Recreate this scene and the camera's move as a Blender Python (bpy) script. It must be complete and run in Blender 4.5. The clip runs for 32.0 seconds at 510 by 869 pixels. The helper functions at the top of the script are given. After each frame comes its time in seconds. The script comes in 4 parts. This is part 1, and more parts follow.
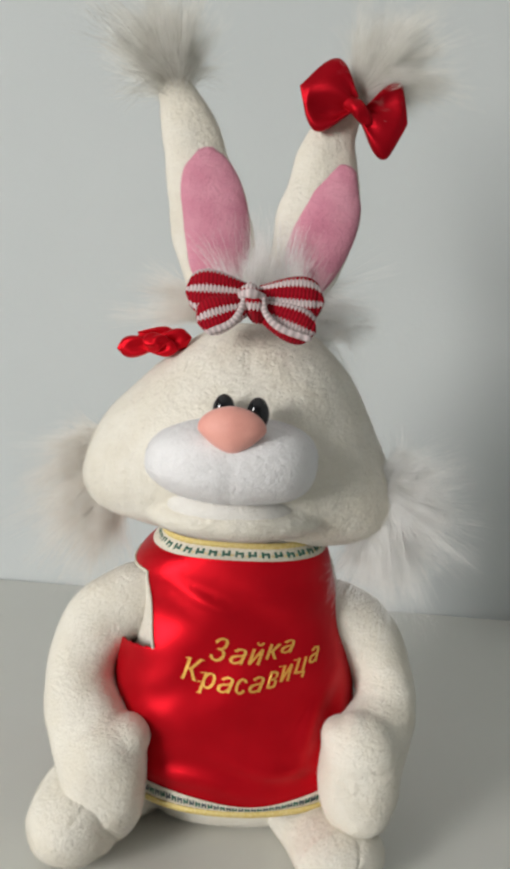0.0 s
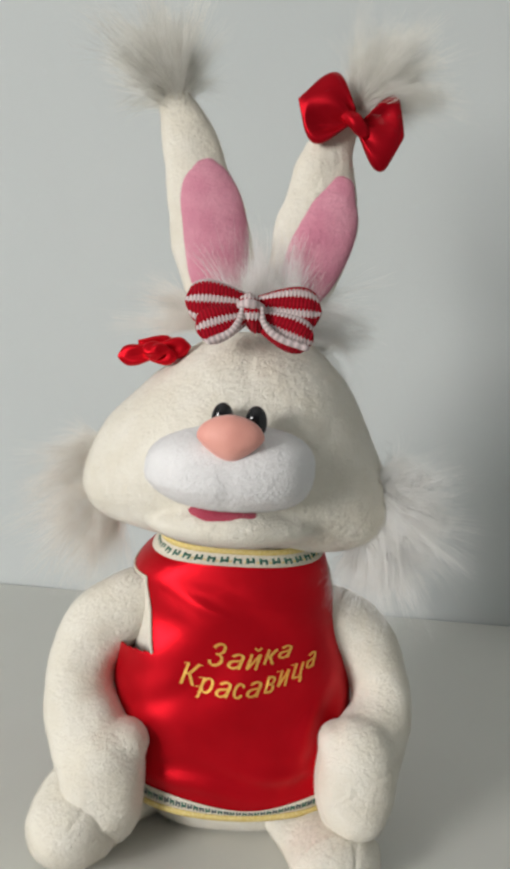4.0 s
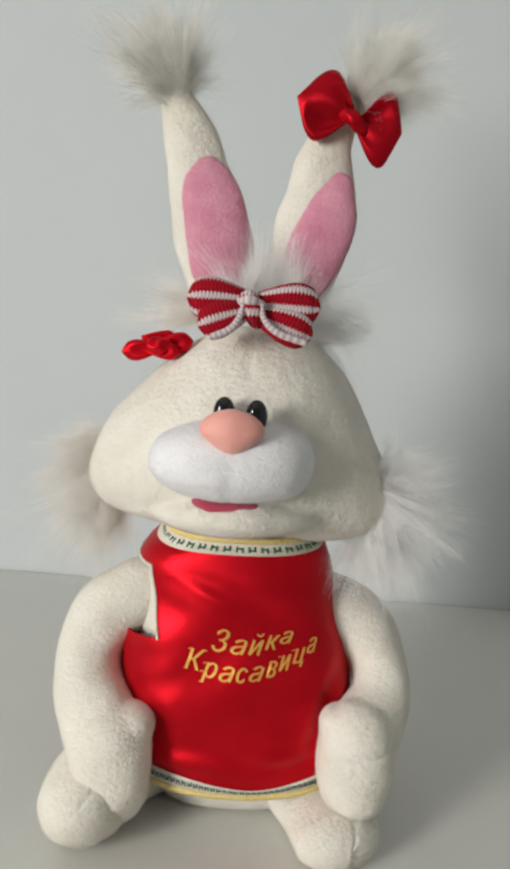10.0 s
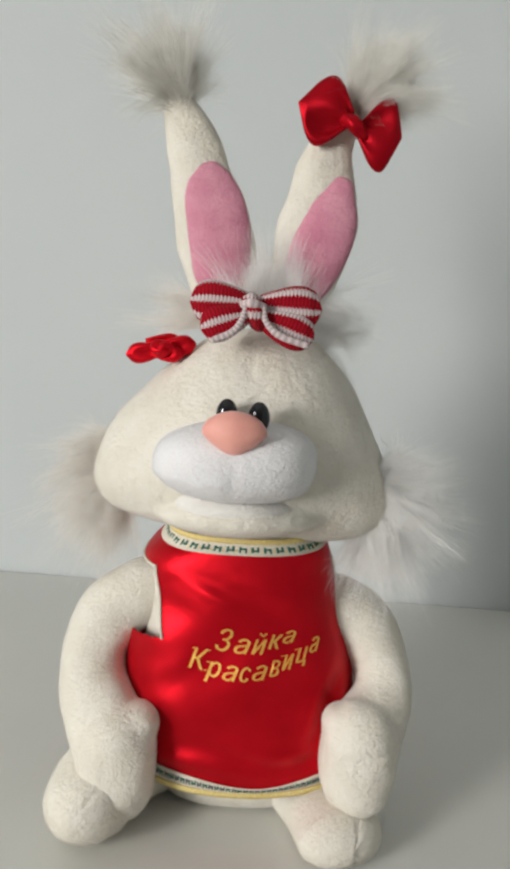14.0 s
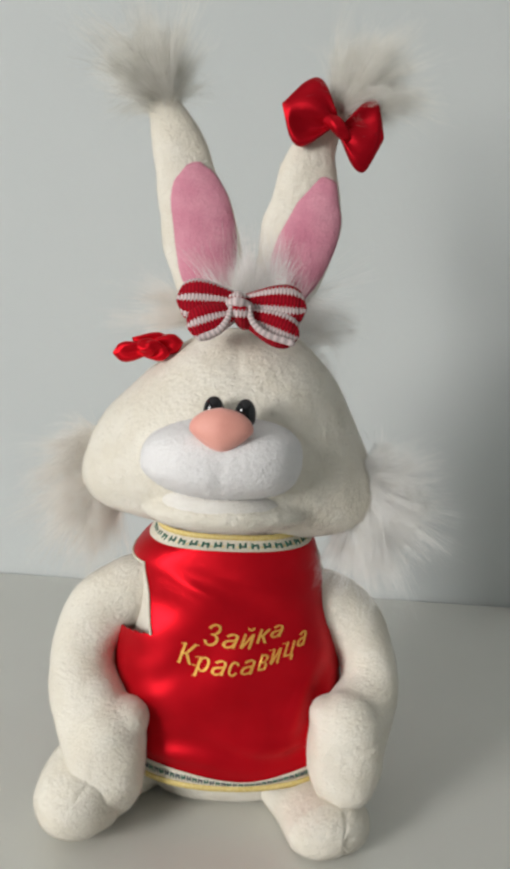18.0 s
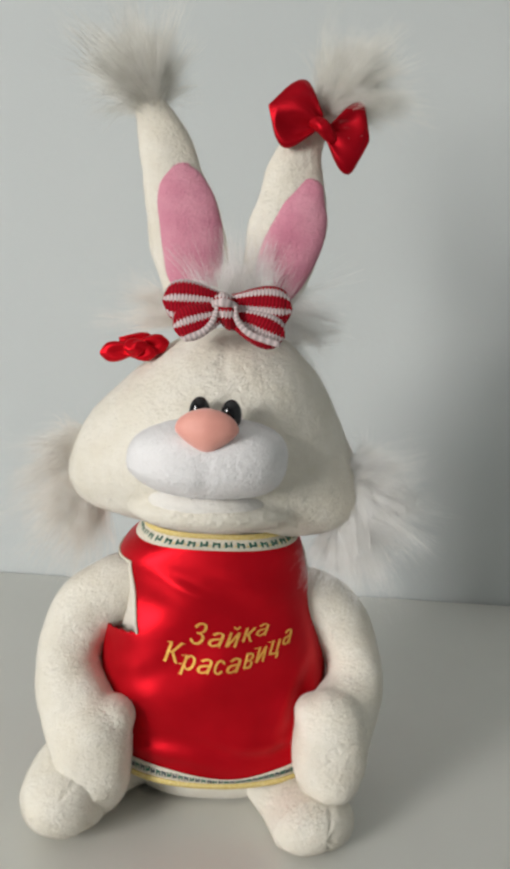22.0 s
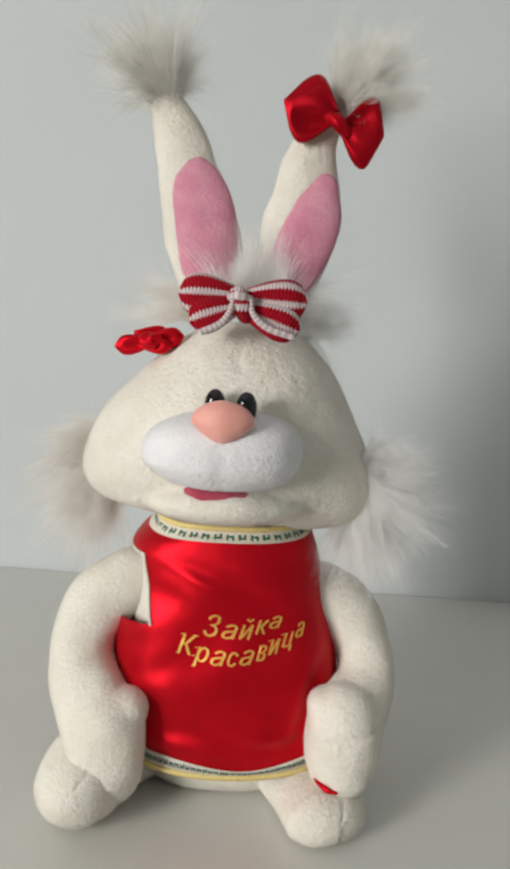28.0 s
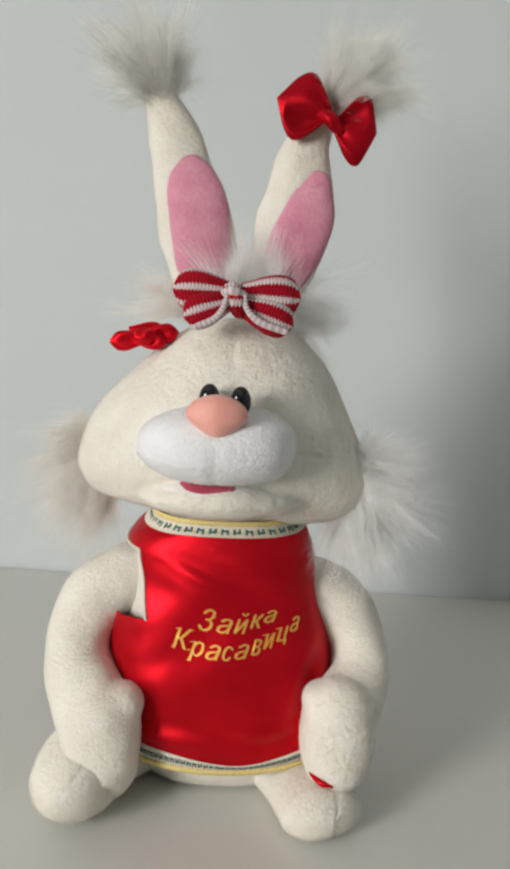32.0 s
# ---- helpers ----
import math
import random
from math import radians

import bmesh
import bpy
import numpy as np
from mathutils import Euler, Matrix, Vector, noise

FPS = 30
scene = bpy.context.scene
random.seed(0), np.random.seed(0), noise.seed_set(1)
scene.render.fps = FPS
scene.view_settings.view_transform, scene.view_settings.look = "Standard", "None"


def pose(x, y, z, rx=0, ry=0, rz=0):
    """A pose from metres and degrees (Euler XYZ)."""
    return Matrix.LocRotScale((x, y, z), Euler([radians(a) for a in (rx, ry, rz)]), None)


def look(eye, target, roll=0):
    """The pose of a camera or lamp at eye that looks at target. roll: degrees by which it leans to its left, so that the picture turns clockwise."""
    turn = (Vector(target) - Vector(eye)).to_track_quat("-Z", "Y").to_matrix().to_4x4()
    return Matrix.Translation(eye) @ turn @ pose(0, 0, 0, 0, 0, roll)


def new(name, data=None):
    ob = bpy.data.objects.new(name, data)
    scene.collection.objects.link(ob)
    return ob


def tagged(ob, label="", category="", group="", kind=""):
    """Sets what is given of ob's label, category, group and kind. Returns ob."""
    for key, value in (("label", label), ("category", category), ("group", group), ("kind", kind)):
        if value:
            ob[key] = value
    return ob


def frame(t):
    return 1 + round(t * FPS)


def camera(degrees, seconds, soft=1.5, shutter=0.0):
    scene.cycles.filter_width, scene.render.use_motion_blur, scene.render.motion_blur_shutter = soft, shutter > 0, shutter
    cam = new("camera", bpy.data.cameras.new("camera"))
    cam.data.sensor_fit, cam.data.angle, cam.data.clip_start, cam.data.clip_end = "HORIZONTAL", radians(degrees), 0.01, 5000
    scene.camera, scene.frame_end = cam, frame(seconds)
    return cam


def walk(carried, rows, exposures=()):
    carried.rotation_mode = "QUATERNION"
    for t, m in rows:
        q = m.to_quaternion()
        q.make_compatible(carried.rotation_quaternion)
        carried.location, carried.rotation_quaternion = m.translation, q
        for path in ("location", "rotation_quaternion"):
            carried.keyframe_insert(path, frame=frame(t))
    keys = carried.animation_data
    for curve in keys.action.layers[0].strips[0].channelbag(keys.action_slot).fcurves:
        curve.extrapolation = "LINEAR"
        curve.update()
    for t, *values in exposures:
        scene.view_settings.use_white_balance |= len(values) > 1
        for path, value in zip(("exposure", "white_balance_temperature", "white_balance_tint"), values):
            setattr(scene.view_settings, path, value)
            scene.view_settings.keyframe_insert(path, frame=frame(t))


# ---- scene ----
WALL_TURN = -5.0   # the wall stands slightly askew to the first view
cam = camera(37.7, 32.0, soft=3.8)
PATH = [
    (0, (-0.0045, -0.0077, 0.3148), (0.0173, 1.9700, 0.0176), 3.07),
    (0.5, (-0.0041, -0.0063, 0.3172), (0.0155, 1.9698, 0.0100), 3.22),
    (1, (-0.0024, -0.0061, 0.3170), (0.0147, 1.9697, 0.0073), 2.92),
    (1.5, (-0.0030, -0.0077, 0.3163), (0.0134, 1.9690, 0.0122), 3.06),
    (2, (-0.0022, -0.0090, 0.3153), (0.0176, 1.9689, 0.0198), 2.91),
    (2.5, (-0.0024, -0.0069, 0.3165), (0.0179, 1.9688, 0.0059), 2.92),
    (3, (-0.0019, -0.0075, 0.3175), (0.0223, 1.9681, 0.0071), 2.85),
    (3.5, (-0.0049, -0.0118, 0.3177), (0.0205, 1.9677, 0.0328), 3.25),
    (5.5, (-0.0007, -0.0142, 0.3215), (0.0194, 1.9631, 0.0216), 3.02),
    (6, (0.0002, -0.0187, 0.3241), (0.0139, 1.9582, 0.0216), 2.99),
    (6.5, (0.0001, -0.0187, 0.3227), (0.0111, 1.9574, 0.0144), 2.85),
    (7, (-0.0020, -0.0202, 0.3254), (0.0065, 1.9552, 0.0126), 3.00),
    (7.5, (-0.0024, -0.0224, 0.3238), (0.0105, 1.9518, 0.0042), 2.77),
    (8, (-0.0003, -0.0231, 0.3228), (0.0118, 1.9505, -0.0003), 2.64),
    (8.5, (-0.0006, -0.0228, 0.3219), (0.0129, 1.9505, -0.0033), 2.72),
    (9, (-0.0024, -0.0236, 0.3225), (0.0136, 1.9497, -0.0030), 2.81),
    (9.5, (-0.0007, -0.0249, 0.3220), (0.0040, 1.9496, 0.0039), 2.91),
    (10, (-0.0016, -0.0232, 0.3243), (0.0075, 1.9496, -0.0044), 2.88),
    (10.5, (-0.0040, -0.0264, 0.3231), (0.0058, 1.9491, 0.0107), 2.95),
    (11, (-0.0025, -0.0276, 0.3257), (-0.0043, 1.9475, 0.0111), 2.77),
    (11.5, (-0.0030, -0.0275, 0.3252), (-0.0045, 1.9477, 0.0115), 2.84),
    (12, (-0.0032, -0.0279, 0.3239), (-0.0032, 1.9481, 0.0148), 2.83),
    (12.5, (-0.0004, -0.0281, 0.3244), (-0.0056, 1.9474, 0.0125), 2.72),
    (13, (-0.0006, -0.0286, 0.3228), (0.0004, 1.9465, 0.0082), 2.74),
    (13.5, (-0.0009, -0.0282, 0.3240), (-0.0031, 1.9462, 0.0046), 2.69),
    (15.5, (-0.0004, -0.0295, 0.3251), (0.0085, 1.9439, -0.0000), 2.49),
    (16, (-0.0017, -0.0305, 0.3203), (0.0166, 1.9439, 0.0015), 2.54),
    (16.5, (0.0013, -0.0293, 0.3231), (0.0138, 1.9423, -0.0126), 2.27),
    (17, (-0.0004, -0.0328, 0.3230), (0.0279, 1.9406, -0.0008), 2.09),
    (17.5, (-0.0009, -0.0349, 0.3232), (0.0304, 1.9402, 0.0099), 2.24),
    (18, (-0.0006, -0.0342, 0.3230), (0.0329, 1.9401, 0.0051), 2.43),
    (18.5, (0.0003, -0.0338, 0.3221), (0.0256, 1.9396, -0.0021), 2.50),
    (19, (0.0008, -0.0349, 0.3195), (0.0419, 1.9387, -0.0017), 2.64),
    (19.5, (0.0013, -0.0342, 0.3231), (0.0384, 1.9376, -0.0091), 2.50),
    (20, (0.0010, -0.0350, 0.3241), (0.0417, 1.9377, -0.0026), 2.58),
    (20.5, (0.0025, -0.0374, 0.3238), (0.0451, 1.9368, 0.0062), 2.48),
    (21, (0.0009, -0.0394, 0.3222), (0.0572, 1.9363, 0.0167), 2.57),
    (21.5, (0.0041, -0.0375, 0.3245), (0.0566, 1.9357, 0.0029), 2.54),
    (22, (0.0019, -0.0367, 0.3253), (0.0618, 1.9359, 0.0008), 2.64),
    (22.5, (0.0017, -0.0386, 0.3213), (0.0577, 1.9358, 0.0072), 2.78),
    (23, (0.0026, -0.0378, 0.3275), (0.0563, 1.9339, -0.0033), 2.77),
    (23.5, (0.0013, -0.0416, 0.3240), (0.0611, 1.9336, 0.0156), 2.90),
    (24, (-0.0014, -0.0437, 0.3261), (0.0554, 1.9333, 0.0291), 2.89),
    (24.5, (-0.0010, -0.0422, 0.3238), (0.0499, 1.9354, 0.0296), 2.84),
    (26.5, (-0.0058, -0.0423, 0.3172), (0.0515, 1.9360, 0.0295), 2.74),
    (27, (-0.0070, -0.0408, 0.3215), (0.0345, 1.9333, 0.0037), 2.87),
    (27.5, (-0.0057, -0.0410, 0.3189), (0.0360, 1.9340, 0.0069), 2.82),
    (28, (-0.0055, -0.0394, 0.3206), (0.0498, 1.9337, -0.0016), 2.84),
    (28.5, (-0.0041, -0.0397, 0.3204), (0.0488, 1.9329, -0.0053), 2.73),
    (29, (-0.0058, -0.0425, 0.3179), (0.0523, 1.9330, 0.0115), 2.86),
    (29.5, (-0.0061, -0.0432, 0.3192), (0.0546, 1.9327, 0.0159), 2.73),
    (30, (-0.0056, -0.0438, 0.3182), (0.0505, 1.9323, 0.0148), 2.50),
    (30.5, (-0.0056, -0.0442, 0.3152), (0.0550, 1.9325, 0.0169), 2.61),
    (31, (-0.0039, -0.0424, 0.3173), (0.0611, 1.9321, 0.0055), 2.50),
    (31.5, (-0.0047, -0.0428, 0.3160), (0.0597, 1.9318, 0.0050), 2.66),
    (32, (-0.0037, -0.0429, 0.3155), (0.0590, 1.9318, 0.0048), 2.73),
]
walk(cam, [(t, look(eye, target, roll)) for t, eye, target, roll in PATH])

# ---- world and light ----
world = bpy.data.worlds.new("sky")
scene.world = world
world.use_nodes = True
wn = world.node_tree
sky = wn.nodes.new("ShaderNodeTexSky")
sky.sky_type = "NISHITA"
sky.sun_disc = False
sky.sun_elevation, sky.sun_rotation = radians(35), radians(200)
wn.links.new(sky.outputs["Color"], wn.nodes["Background"].inputs["Color"])
wn.nodes["Background"].inputs["Strength"].default_value = 0.10
scene.view_settings.exposure = 0.0

WIN = dict(y0=-1.54, y1=-0.74, z0=0.10, z1=1.10)   # the window's opening in the west wall
WEST = -1.60
lamp = bpy.data.lights.new("window_light", "AREA")
lamp.shape, lamp.size, lamp.size_y = "RECTANGLE", 0.6, 0.9
lamp.energy, lamp.color = 42.0, (1.0, 0.97, 0.94)
lamp_ob = new("window_light", lamp)
lamp_ob.matrix_world = look((WEST - 0.05, (WIN["y0"] + WIN["y1"]) / 2, (WIN["z0"] + WIN["z1"]) / 2), (0.0, 0.44, 0.25))


# ---- materials ----
def material(name):
    m = bpy.data.materials.new(name)
    m.use_nodes = True
    t = m.node_tree
    return m, t, t.nodes["Principled BSDF"], t.links


def node(t, kind, **inputs):
    n = t.nodes.new(kind)
    for k, v in inputs.items():
        n.inputs[k.replace("_", " ")].default_value = v
    return n


def mottled(t, a, b, scale, detail=4.0, lo=0.35, hi=0.65):
    """A colour that wanders between a and b."""
    co = t.nodes.new("ShaderNodeTexCoord")
    n = node(t, "ShaderNodeTexNoise", Scale=scale, Detail=detail)
    t.links.new(co.outputs["Object"], n.inputs["Vector"])
    r = t.nodes.new("ShaderNodeValToRGB")
    r.color_ramp.elements[0].position, r.color_ramp.elements[1].position = lo, hi
    r.color_ramp.elements[0].color, r.color_ramp.elements[1].color = (*a, 1), (*b, 1)
    t.links.new(n.outputs["Fac"], r.inputs["Fac"])
    return r.outputs["Color"], n, co


def relief(t, bsdf, co, layers, distance):
    """Bump from noises: (scale, share) each."""
    last = None
    for scale, strength in layers:
        n = node(t, "ShaderNodeTexNoise", Scale=scale, Detail=5.0, Roughness=0.6)
        t.links.new(co.outputs["Object"], n.inputs["Vector"])
        b = node(t, "ShaderNodeBump", Strength=strength, Distance=distance)
        t.links.new(n.outputs["Fac"], b.inputs["Height"])
        if last:
            t.links.new(last.outputs["Normal"], b.inputs["Normal"])
        last = b
    t.links.new(last.outputs["Normal"], bsdf.inputs["Normal"])


def plush(name, a, b, sheen=0.3, bump=0.2):
    m, t, s, l = material(name)
    c, n, co = mottled(t, a, b, 55.0)
    fine = node(t, "ShaderNodeTexNoise", Scale=900.0, Detail=3.0)
    l.new(co.outputs["Object"], fine.inputs["Vector"])
    mix = t.nodes.new("ShaderNodeMixRGB")
    mix.blend_type = "MULTIPLY"
    mix.inputs["Fac"].default_value = 0.10
    l.new(c, mix.inputs["Color1"])
    l.new(fine.outputs["Fac"], mix.inputs["Color2"])
    l.new(mix.outputs["Color"], s.inputs["Base Color"])
    s.inputs["Roughness"].default_value = 0.95
    s.inputs["Specular IOR Level"].default_value = 0.15
    s.inputs["Sheen Weight"].default_value = sheen
    s.inputs["Sheen Roughness"].default_value = 0.5
    relief(t, s, co, ((300.0, bump * 3.2), (800.0, bump * 1.4)), 0.0016)
    return m


def satin(name, a, b):
    m, t, s, l = material(name)
    c, n, co = mottled(t, a, b, 30.0)
    l.new(c, s.inputs["Base Color"])
    s.inputs["Roughness"].default_value = 0.40
    s.inputs["Metallic"].default_value = 0.65
    s.inputs["Specular IOR Level"].default_value = 0.12
    s.inputs["Anisotropic"].default_value = 0.5
    relief(t, s, co, ((70.0, 0.25), (2600.0, 0.12)), 0.0015)
    return m


def blades(m):
    """The same cloth's fibres: thin, so that light also passes through them."""
    b = m.copy()
    b.name = m.name + "_pile"
    t = b.node_tree
    s = t.nodes["Principled BSDF"]
    s.inputs["Sheen Weight"].default_value = 0.6
    thin = t.nodes.new("ShaderNodeBsdfTranslucent")
    t.links.new(s.inputs["Base Color"].links[0].from_socket, thin.inputs["Color"])
    for link in list(s.inputs["Normal"].links):
        t.links.remove(link)
    mix = t.nodes.new("ShaderNodeMixShader")
    mix.inputs["Fac"].default_value = 0.18
    t.links.new(s.outputs["BSDF"], mix.inputs[1])
    t.links.new(thin.outputs["BSDF"], mix.inputs[2])
    t.links.new(mix.outputs["Shader"], t.nodes["Material Output"].inputs["Surface"])
    return b


CREAM = plush("cream_plush", (0.885, 0.84, 0.728), (0.935, 0.90, 0.805), bump=0.27)
WHITE = plush("white_plush", (0.885, 0.88, 0.885), (0.93, 0.925, 0.93))
JAW = plush("warm_white_plush", (0.875, 0.848, 0.79), (0.92, 0.897, 0.855), bump=0.2)
PINK = plush("pink_plush", (0.70, 0.27, 0.37), (0.80, 0.37, 0.47))


def long_fur(name, a, b):
    """Fine hair: part of the light goes through it."""
    m, t, s, l = material(name)
    c, n, co = mottled(t, a, b, 120.0)
    l.new(c, s.inputs["Base Color"])
    s.inputs["Roughness"].default_value = 0.6
    s.inputs["Specular IOR Level"].default_value = 0.2
    thin = t.nodes.new("ShaderNodeBsdfTranslucent")
    l.new(c, thin.inputs["Color"])
    mix = t.nodes.new("ShaderNodeMixShader")
    mix.inputs["Fac"].default_value = 0.32
    l.new(s.outputs["BSDF"], mix.inputs[1])
    l.new(thin.outputs["BSDF"], mix.inputs[2])
    l.new(mix.outputs["Shader"], t.nodes["Material Output"].inputs["Surface"])
    return m


FUR = long_fur("long_white_fur", (0.91, 0.90, 0.87), (0.96, 0.96, 0.95))
FUR_GREY = long_fur("long_greyish_fur", (0.80, 0.79, 0.73), (0.93, 0.92, 0.88))
FUR_WARM = long_fur("long_cream_fur", (0.86, 0.82, 0.76), (0.94, 0.92, 0.88))
LINING = plush("mouth_lining", (0.42, 0.06, 0.10), (0.52, 0.10, 0.15), sheen=0.1)
LIP = plush("lip_lining", (0.60, 0.17, 0.22), (0.70, 0.25, 0.30), sheen=0.1)
PILE = {m: blades(m) for m in (CREAM, WHITE, JAW, PINK)}
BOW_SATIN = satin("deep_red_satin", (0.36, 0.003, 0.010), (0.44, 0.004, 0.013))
SATIN = satin("red_satin", (0.54, 0.004, 0.012), (0.63, 0.006, 0.016))


def nose_material():
    m, t, s, l = material("salmon_velour")
    c, n, co = mottled(t, (0.78, 0.33, 0.27), (0.86, 0.40, 0.33), 60.0)
    l.new(c, s.inputs["Base Color"])
    s.inputs["Roughness"].default_value = 0.55
    s.inputs["Sheen Weight"].default_value = 0.35
    relief(t, s, co, ((1500.0, 0.25), (90.0, 0.1)), 0.0006)
    return m


def plastic(name, colour, rough):
    m, t, s, l = material(name)
    c, n, co = mottled(t, colour, tuple(v * 1.3 for v in colour), 80.0)
    l.new(c, s.inputs["Base Color"])
    s.inputs["Roughness"].default_value = rough
    s.inputs["Specular IOR Level"].default_value = 0.6
    relief(t, s, co, ((600.0, 0.02), (40.0, 0.02)), 0.0003)
    return m


def thread(name, a, b):
    m, t, s, l = material(name)
    c, n, co = mottled(t, a, b, 700.0)
    l.new(c, s.inputs["Base Color"])
    s.inputs["Roughness"].default_value = 0.7
    relief(t, s, co, ((1800.0, 0.5), (300.0, 0.2)), 0.0005)
    return m


NOSE = nose_material()
BLACK = plastic("black_plastic", (0.006, 0.006, 0.008), 0.12)
RIBBON = thread("cream_ribbon", (0.66, 0.60, 0.48), (0.78, 0.74, 0.64))
YELLOW = thread("yellow_thread", (0.70, 0.54, 0.16), (0.80, 0.66, 0.30))
GREEN = thread("green_thread", (0.035, 0.12, 0.09), (0.06, 0.19, 0.13))
DARK = thread("dark_thread", (0.06, 0.09, 0.10), (0.11, 0.14, 0.15))
GOLD = thread("gold_print", (0.86, 0.48, 0.09), (0.95, 0.60, 0.15))
GOLD.node_tree.nodes["Principled BSDF"].inputs["Roughness"].default_value = 0.42
GOLD.node_tree.nodes["Principled BSDF"].inputs["Metallic"].default_value = 0.7


def knit():
    """Ribbed knit in red and white courses, by the piece's own u and v."""
    m, t, s, l = material("striped_knit")
    uv = t.nodes.new("ShaderNodeUVMap")
    sep = t.nodes.new("ShaderNodeSeparateXYZ")
    l.new(uv.outputs["UV"], sep.inputs["Vector"])

    def calc(op, a, b=None):
        n = t.nodes.new("ShaderNodeMath")
        n.operation = op
        for i, v in enumerate((a, b)):
            if v is None:
                continue
            if isinstance(v, (int, float)):
                n.inputs[i].default_value = v
            else:
                l.new(v, n.inputs[i])
        return n.outputs[0]
    u, v = sep.outputs["X"], sep.outputs["Y"]
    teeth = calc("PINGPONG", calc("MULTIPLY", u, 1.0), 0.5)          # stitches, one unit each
    wave = calc("ADD", v, calc("MULTIPLY", teeth, 0.28))
    course = calc("FRACT", wave)
    white = calc("LESS_THAN", course, 0.34)
    mix = t.nodes.new("ShaderNodeMixRGB")
    mix.inputs["Color1"].default_value = (0.42, 0.003, 0.016, 1)
    mix.inputs["Color2"].default_value = (0.78, 0.66, 0.66, 1)
    l.new(white, mix.inputs["Fac"])
    # shade in the grooves between stitches, multiplied into the thread's colour
    groove_shade = t.nodes.new("ShaderNodeMixRGB")
    groove_shade.blend_type = "MULTIPLY"
    groove_shade.inputs["Fac"].default_value = 1.0
    l.new(mix.outputs["Color"], groove_shade.inputs["Color1"])
    l.new(calc("ADD", calc("MULTIPLY", teeth, 1.0), 0.62), groove_shade.inputs["Color2"])
    co = t.nodes.new("ShaderNodeTexCoord")
    n = node(t, "ShaderNodeTexNoise", Scale=1200.0, Detail=3.0)
    l.new(co.outputs["Object"], n.inputs["Vector"])
    dirt = t.nodes.new("ShaderNodeMixRGB")
    dirt.blend_type = "MULTIPLY"
    dirt.inputs["Fac"].default_value = 0.35
    l.new(groove_shade.outputs["Color"], dirt.inputs["Color1"])
    l.new(n.outputs["Fac"], dirt.inputs["Color2"])
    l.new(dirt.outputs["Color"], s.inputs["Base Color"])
    s.inputs["Roughness"].default_value = 0.9
    s.inputs["Sheen Weight"].default_value = 0.05
    s.inputs["Specular IOR Level"].default_value = 0.15
    rib = calc("ADD", calc("MULTIPLY", teeth, 1.4), calc("MULTIPLY", calc("PINGPONG", calc("MULTIPLY", v, 4.0), 0.5), 0.6))
    b = node(t, "ShaderNodeBump", Strength=0.45, Distance=0.0008)
    l.new(rib, b.inputs["Height"])
    l.new(b.outputs["Normal"], s.inputs["Normal"])
    return m


KNIT = knit()


def plaster(name, a, b, rough=0.85, fine=180.0):
    m, t, s, l = material(name)
    c, n, co = mottled(t, a, b, 2.2, detail=6.0)
    l.new(c, s.inputs["Base Color"])
    s.inputs["Roughness"].default_value = rough
    relief(t, s, co, ((fine, 0.12), (9.0, 0.1)), 0.002)
    return m


PAINT = plaster("white_wall_paint", (0.605, 0.645, 0.647), (0.635, 0.672, 0.672))
CEIL = plaster("ceiling_paint", (0.78, 0.78, 0.77), (0.82, 0.82, 0.81))
BOARDS = plaster("grey_floor", (0.30, 0.27, 0.24), (0.36, 0.33, 0.30), 0.6)


def lacquer():
    m, t, s, l = material("white_lacquer")
    c, n, co = mottled(t, (0.665, 0.665, 0.62), (0.695, 0.697, 0.655), 5.0)
    l.new(c, s.inputs["Base Color"])
    r = t.nodes.new("ShaderNodeMapRange")
    r.inputs["To Min"].default_value, r.inputs["To Max"].default_value = 0.30, 0.36
    grime = node(t, "ShaderNodeTexNoise", Scale=26.0, Detail=6.0)
    l.new(co.outputs["Object"], grime.inputs["Vector"])
    l.new(grime.outputs["Fac"], r.inputs["Value"])
    l.new(r.outputs["Result"], s.inputs["Roughness"])
    s.inputs["Specular IOR Level"].default_value = 0.5
    relief(t, s, co, ((320.0, 0.01), (14.0, 0.02)), 0.0006)
    return m


LACQUER = lacquer()


# ---- mesh tools (millimetres in, metres out) ----
def catmull(keys, n):
    """n rows that glide through the rows of keys."""
    k = np.asarray(keys, float)
    p = np.vstack([2 * k[0] - k[1], k, 2 * k[-1] - k[-2]])
    s = np.linspace(0, len(k) - 1, n)
    i = np.minimum(s.astype(int), len(k) - 2)
    f = (s - i)[:, None]
    a, b, c, d = p[i], p[i + 1], p[i + 2], p[i + 3]
    return 0.5 * (2 * b + (c - a) * f + (2 * a - 5 * b + 4 * c - d) * f ** 2 + (3 * b - a - 3 * c + d) * f ** 3)


def grid_faces(rows, cols, wrap=True):
    r, c = np.meshgrid(np.arange(rows - 1), np.arange(cols if wrap else cols - 1), indexing="ij")
    r, c = r.ravel(), c.ravel()
    d = (c + 1) % cols
    return np.stack([r * cols + c, r * cols + d, (r + 1) * cols + d, (r + 1) * cols + c], 1)


